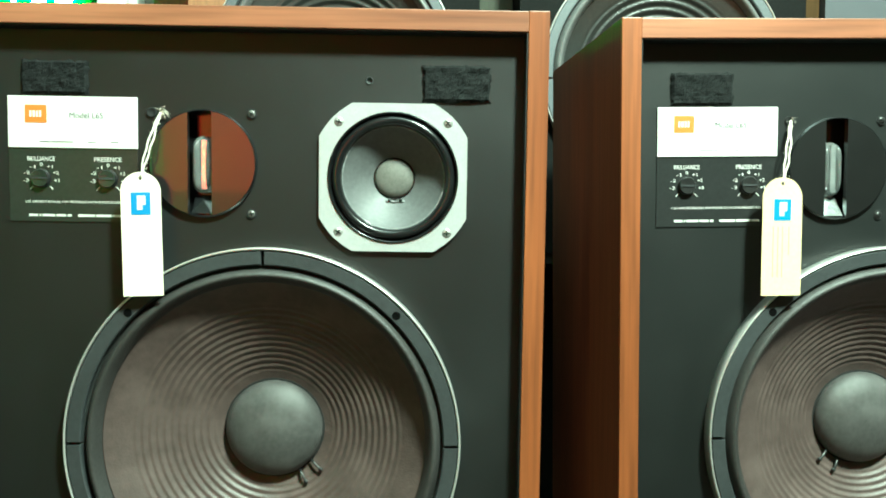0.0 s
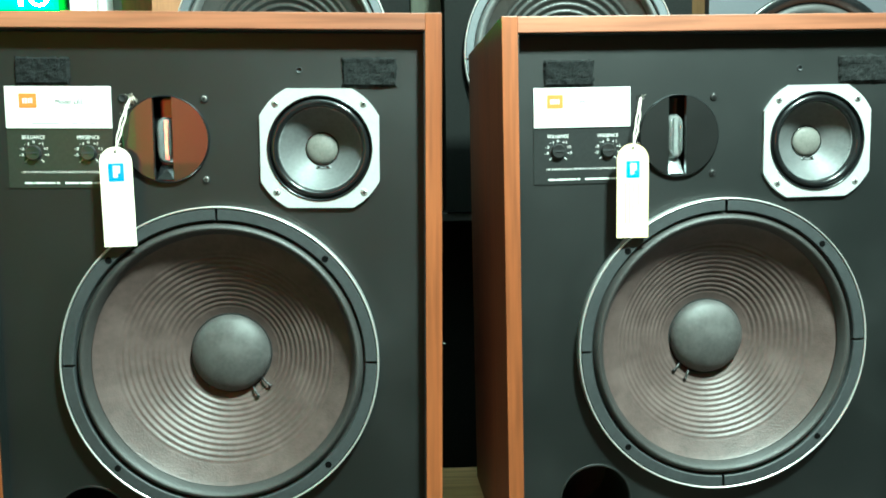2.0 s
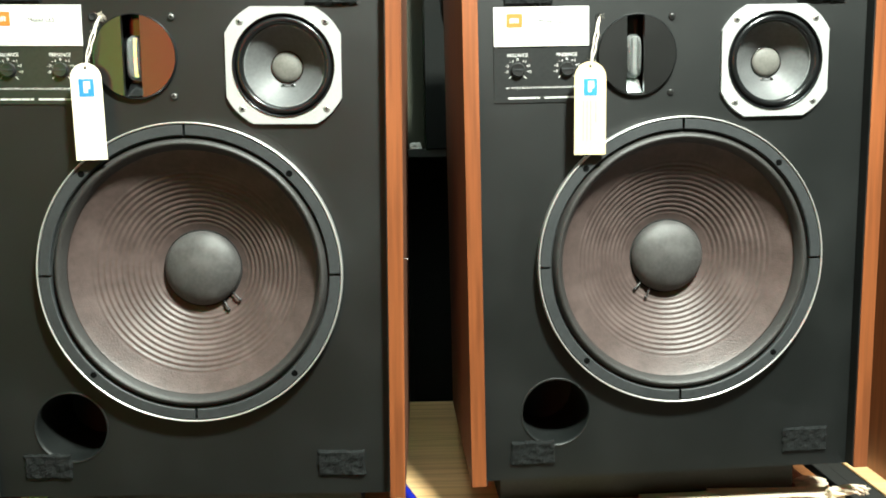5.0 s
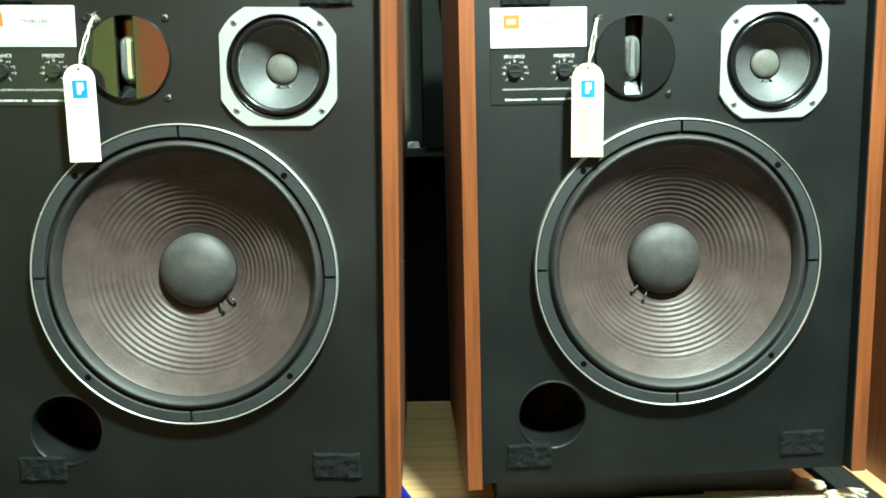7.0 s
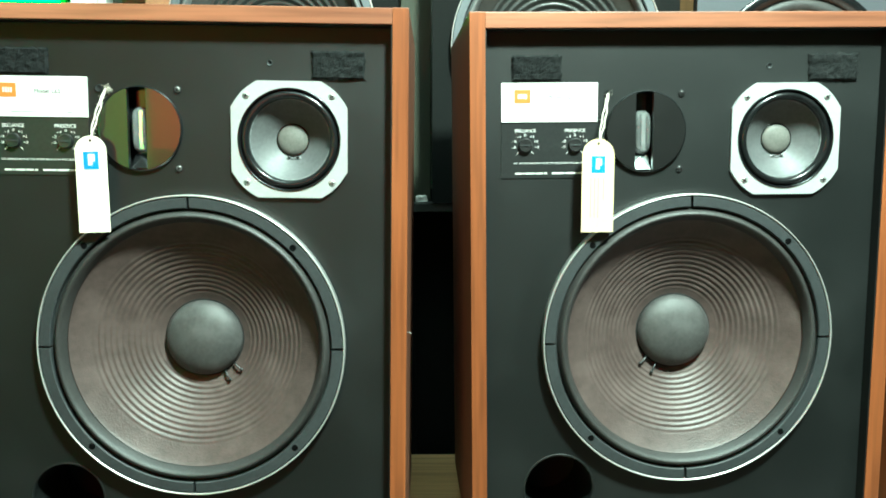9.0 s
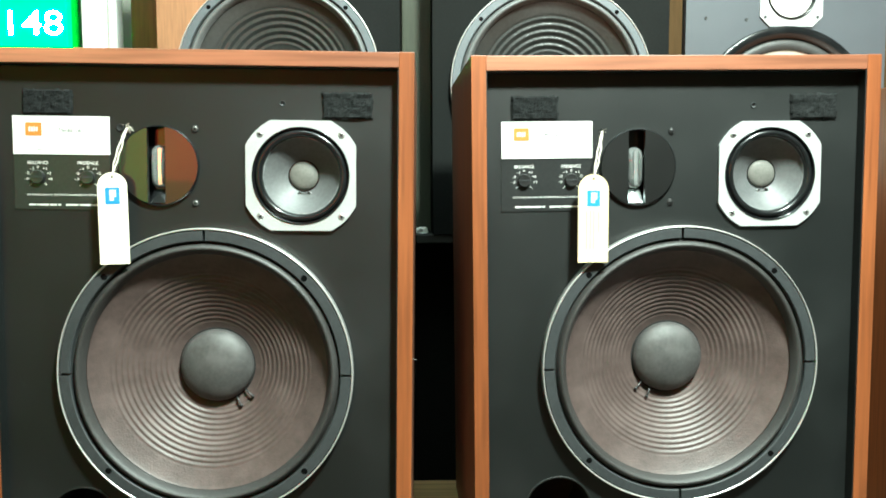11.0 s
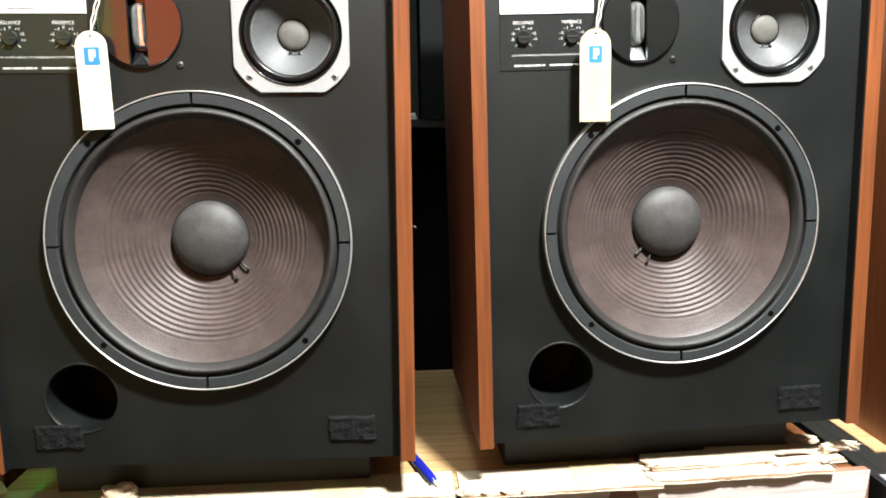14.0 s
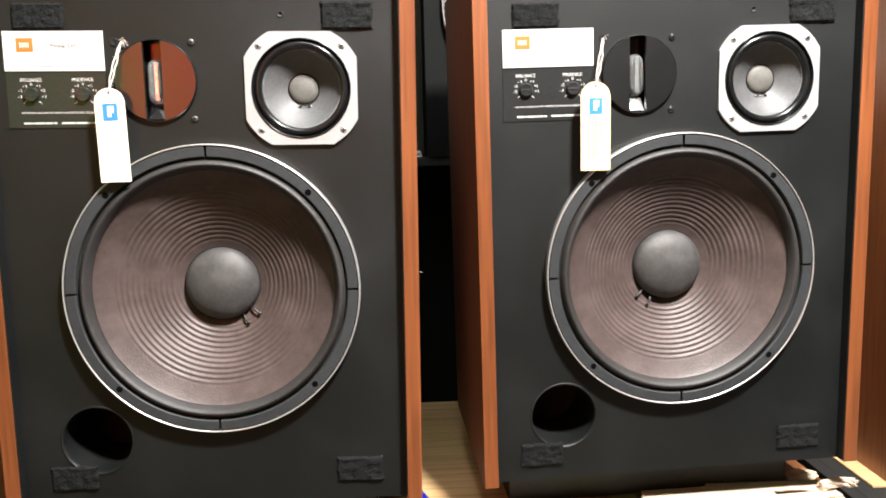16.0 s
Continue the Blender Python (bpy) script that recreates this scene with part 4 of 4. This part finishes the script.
# ---- back row ----
def plain_speaker(label, cx, cz, y, half, z0, z1, body):
    box = thing("loudspeaker", label, "loudspeaker", pose(cx, y, up(z0)), "loudspeakers of the back row")
    at = (0, 0, cz - z0)
    lo, hi = z0 - cz, z1 - cz
    part("body", block(-half, half, 0.063, 0.30, lo, hi, 0.002), body, box, at=at)
    return box, at, lo, hi


def round_hole_front(box, at, half, lo, hi, r, mat):
    part("baffle", sheet([(-half, lo), (half, lo), (half, hi), (-half, hi)], [circle(0, 0, r, 72)], 0.0, 0.0625), mat, box, at=at)


row_a, at, lo, hi = plain_speaker("half tan, half black loudspeaker with a ribbed driver", 0.009, 0.362, 0.400, 0.183, 0.122, 0.72, SHELF_WOOD)
part("baffle", sheet([(-0.183, lo), (0.183, lo), (0.183, hi), (-0.183, hi)], [circle(0, 0, 0.150, 72)], 0.0, 0.0625), BACK_BLACK, row_a, "black front board", at=at)
rim = [(0.1545 * math.cos(a), 0.1545 * math.sin(a)) for a in (radians(270 - 180 * k / 40) for k in range(41))]
part("tan_panel", sheet([(-0.183, lo + 0.002), (0, lo + 0.002)] + rim + [(0, hi - 0.002), (-0.183, hi - 0.002)], [], -0.0025, -0.0002), BROWN_BOARD, row_a, "tan board over half of the front", at=at)
big_driver(row_a, at, 0, style="black")
row_b, at, lo, hi = plain_speaker("black loudspeaker with a bright-ringed ribbed driver", 0.4235, 0.350, 0.392, 0.181, 0.122, 0.72, BACK_BLACK)
round_hole_front(row_b, at, 0.181, lo, hi, 0.150, BACK_BLACK)
big_driver(row_b, at, 3, style="black")


def grey_speaker():
    box, at, lo, hi = plain_speaker("grey loudspeaker with a white-coned driver", 0.788, 0.305, 0.398, 0.156, 0.122, 0.72, BLACK)
    sheet_holes = [circle(0, 0, 0.126, 72), circle(0.006, 0.184, 0.040, 48)]
    part("baffle", sheet([(-0.156, lo), (0.156, lo), (0.156, hi), (-0.156, hi)], sheet_holes, 0.0, 0.0625), GREY_BAFFLE, box, "grey painted front board", at=at)
    own = part("woofer", lathe([(0.1362, 0.0), (0.1358, -0.006), (0.1335, -0.0075), (0.1200, -0.0065), (0.1160, 0.001)], 0, 0, 96), LIP, box, "black driver frame", at=at, smooth=True)
    part("surround", lathe([(0.1165, 0.0)] + [(0.1080 + 0.008 * math.cos(math.pi * k / 10), -0.004 * math.sin(math.pi * k / 10)) for k in range(11)], 0, 0, 96), SURROUND, own, smooth=True)
    part("cone", lathe([(0.1002, 0.0), (0.07, 0.018), (0.03, 0.04), (0, 0.04)], 0, 0, 96), WHITE_CONE, own, "white paper cone", smooth=True)
    cx, cz, h, c = 0.006, 0.184, 0.0485, 0.0150
    outline = [(cx - h + c, cz - h), (cx + h - c, cz - h), (cx + h, cz - h + c), (cx + h, cz + h - c), (cx + h - c, cz + h), (cx - h + c, cz + h), (cx - h, cz + h - c), (cx - h, cz - h + c)]
    mid = part("midrange_driver", sheet(outline, [circle(cx, cz, 0.0375, 48)], -0.003, 0.0), SILVER, box, "silver octagonal driver plate", at=at)
    part("lip", lathe([(0.0378, -0.003), (0.0370, -0.0055), (0.0350, -0.0045), (0.0335, 0.001)], cx, cz, 64), LIP, mid, smooth=True)
    part("cone", lathe([(0.0336, 0.001), (0.022, 0.009), (0.012, 0.015), (0.0, 0.011)], cx, cz, 64), WHITE_CONE, mid, "pale cone", smooth=True)
    for sx in (-1, 1):
        for sz in (-1, 1):
            part("bolt", lathe([(0.0024, -0.0035), (0.0020, -0.0042), (0.0, -0.0038)], cx + sx * 0.0405, cz + sz * 0.0345, 12), DARK_SCREW, mid)
    for x, z in ((-0.125, 0.148), (-0.062, 0.146)):
        part("fixing", lathe([(0.0028, -0.0003), (0.0020, -0.0012), (0.0, -0.0005)], x, z, 12), DARK_SCREW, box, at=at)


grey_speaker()
for x0, x1 in ((-0.22, 0.196), (0.1975, 0.60), (0.6015, 1.02)):
    cabinet("black_cabinet", "low black cabinet behind the loudspeakers", x0, x1, 0.455, 0.90, -LEVEL, 0.1215, BACK_BLACK, BACK_BLACK, BACK_BLACK)
tagged(part("shelf_board", block(-0.22, 1.02, 0.395, 0.4548, up(0.1080), up(0.1210), 0.0015), BLACK), "black shelf edge under the back row", "shelf", "", "structure")


def upright(x0, x1, y0, mat=UPRIGHT):
    return tagged(part("shelf_upright", block(x0, x1, y0, 0.90, up(0.1216), up(0.9), 0.002), mat), "dark brown wooden shelf upright", "shelf", "", "structure")


upright(0.194, 0.2405, 0.46, OLIVE)
crumple("plastic_scrap", "crumpled pale plastic scrap on the black shelf", "scrap", 0.2255, 0.436, 0.1212, 0.010, 17, PEN_TIP, 0.9)
upright(0.606, 0.6305, 0.41)
upright(0.9455, 0.990, 0.41)

# ---- the lit sign and the posts at the far end ----
def lit_sign():
    sign = thing("lit_sign", "glowing green number sign with white digits", "sign", pose(0, 0, 0))
    face = part("panel", block(-0.72, -0.3990, 0.606, 0.626, up(0.395), up(0.56), 0.003), SIGN_GREEN, sign)
    lettering("148", -0.5020, up(0.4620), -0.4060, up(0.5060), 0.6045, SIGN_WHITE, face, "lettering", "lit white number")
    part("casing", block(-0.725, -0.3875, 0.6265, 0.66, up(0.390), up(0.565), 0.003), BLACK, sign)
    part("stand", block(-0.56, -0.54, 0.63, 0.65, 0.0, up(0.3905), 0.002), BLACK, sign)
    return sign


lit_sign()


def ribbed_post(label, x0, x1, y):
    post = thing("post", label, "post", pose((x0 + x1) / 2, y, 0))
    w = (x1 - x0) / 2
    part("core", block(-w * 0.9, w * 0.9, 0.004, 0.03, 0, 2.4, 0.001), WHITE_PAINT, post)
    part("rib", block(-w, w * 0.25, -0.010, 0.004, 0, 2.4, 0.004), WHITE_PAINT, post)
    part("rib", block(w * 0.55, w, -0.010, 0.004, 0, 2.4, 0.003), WHITE_PAINT, post)
    return post


ribbed_post("white ribbed post beside the lit sign", -0.368, -0.3075, 0.60)
tagged(part("partition", block(-0.3070, -0.205, 0.66, 0.68, 0.0, up(0.75), 0.002), BROWN_UP), "dull brown partition beside the white post", "partition", "", "structure")
cabinet("brown_cabinet", "brown wooden cabinet beyond the loudspeaker", -0.99, -0.330, 0.20, 0.55, -LEVEL, -0.02, BROWN_UP, BROWN_ACROSS, BROWN_UP)


def shop_sign():
    sign = thing("lit_sign", "glowing red and green shop sign facing the loudspeakers", "sign", pose(0, 0, 0))
    part("panel", block(-0.94, -0.40, -2.62, -2.60, up(0.22), up(0.83), 0.003), SIGN_RED, sign, "glowing red panel")
    part("panel", block(-1.45, -0.95, -2.62, -2.60, up(0.05), up(0.83), 0.003), SIGN_OLIVE, sign, "dim green panel")
    part("casing", block(-1.47, -0.38, -2.66, -2.6205, up(0.03), up(0.85), 0.003), BLACK, sign)
    part("stand", block(-0.92, -0.84, -2.65, -2.63, 0.0, up(0.0305), 0.002), BLACK, sign)
    return sign


shop_sign()
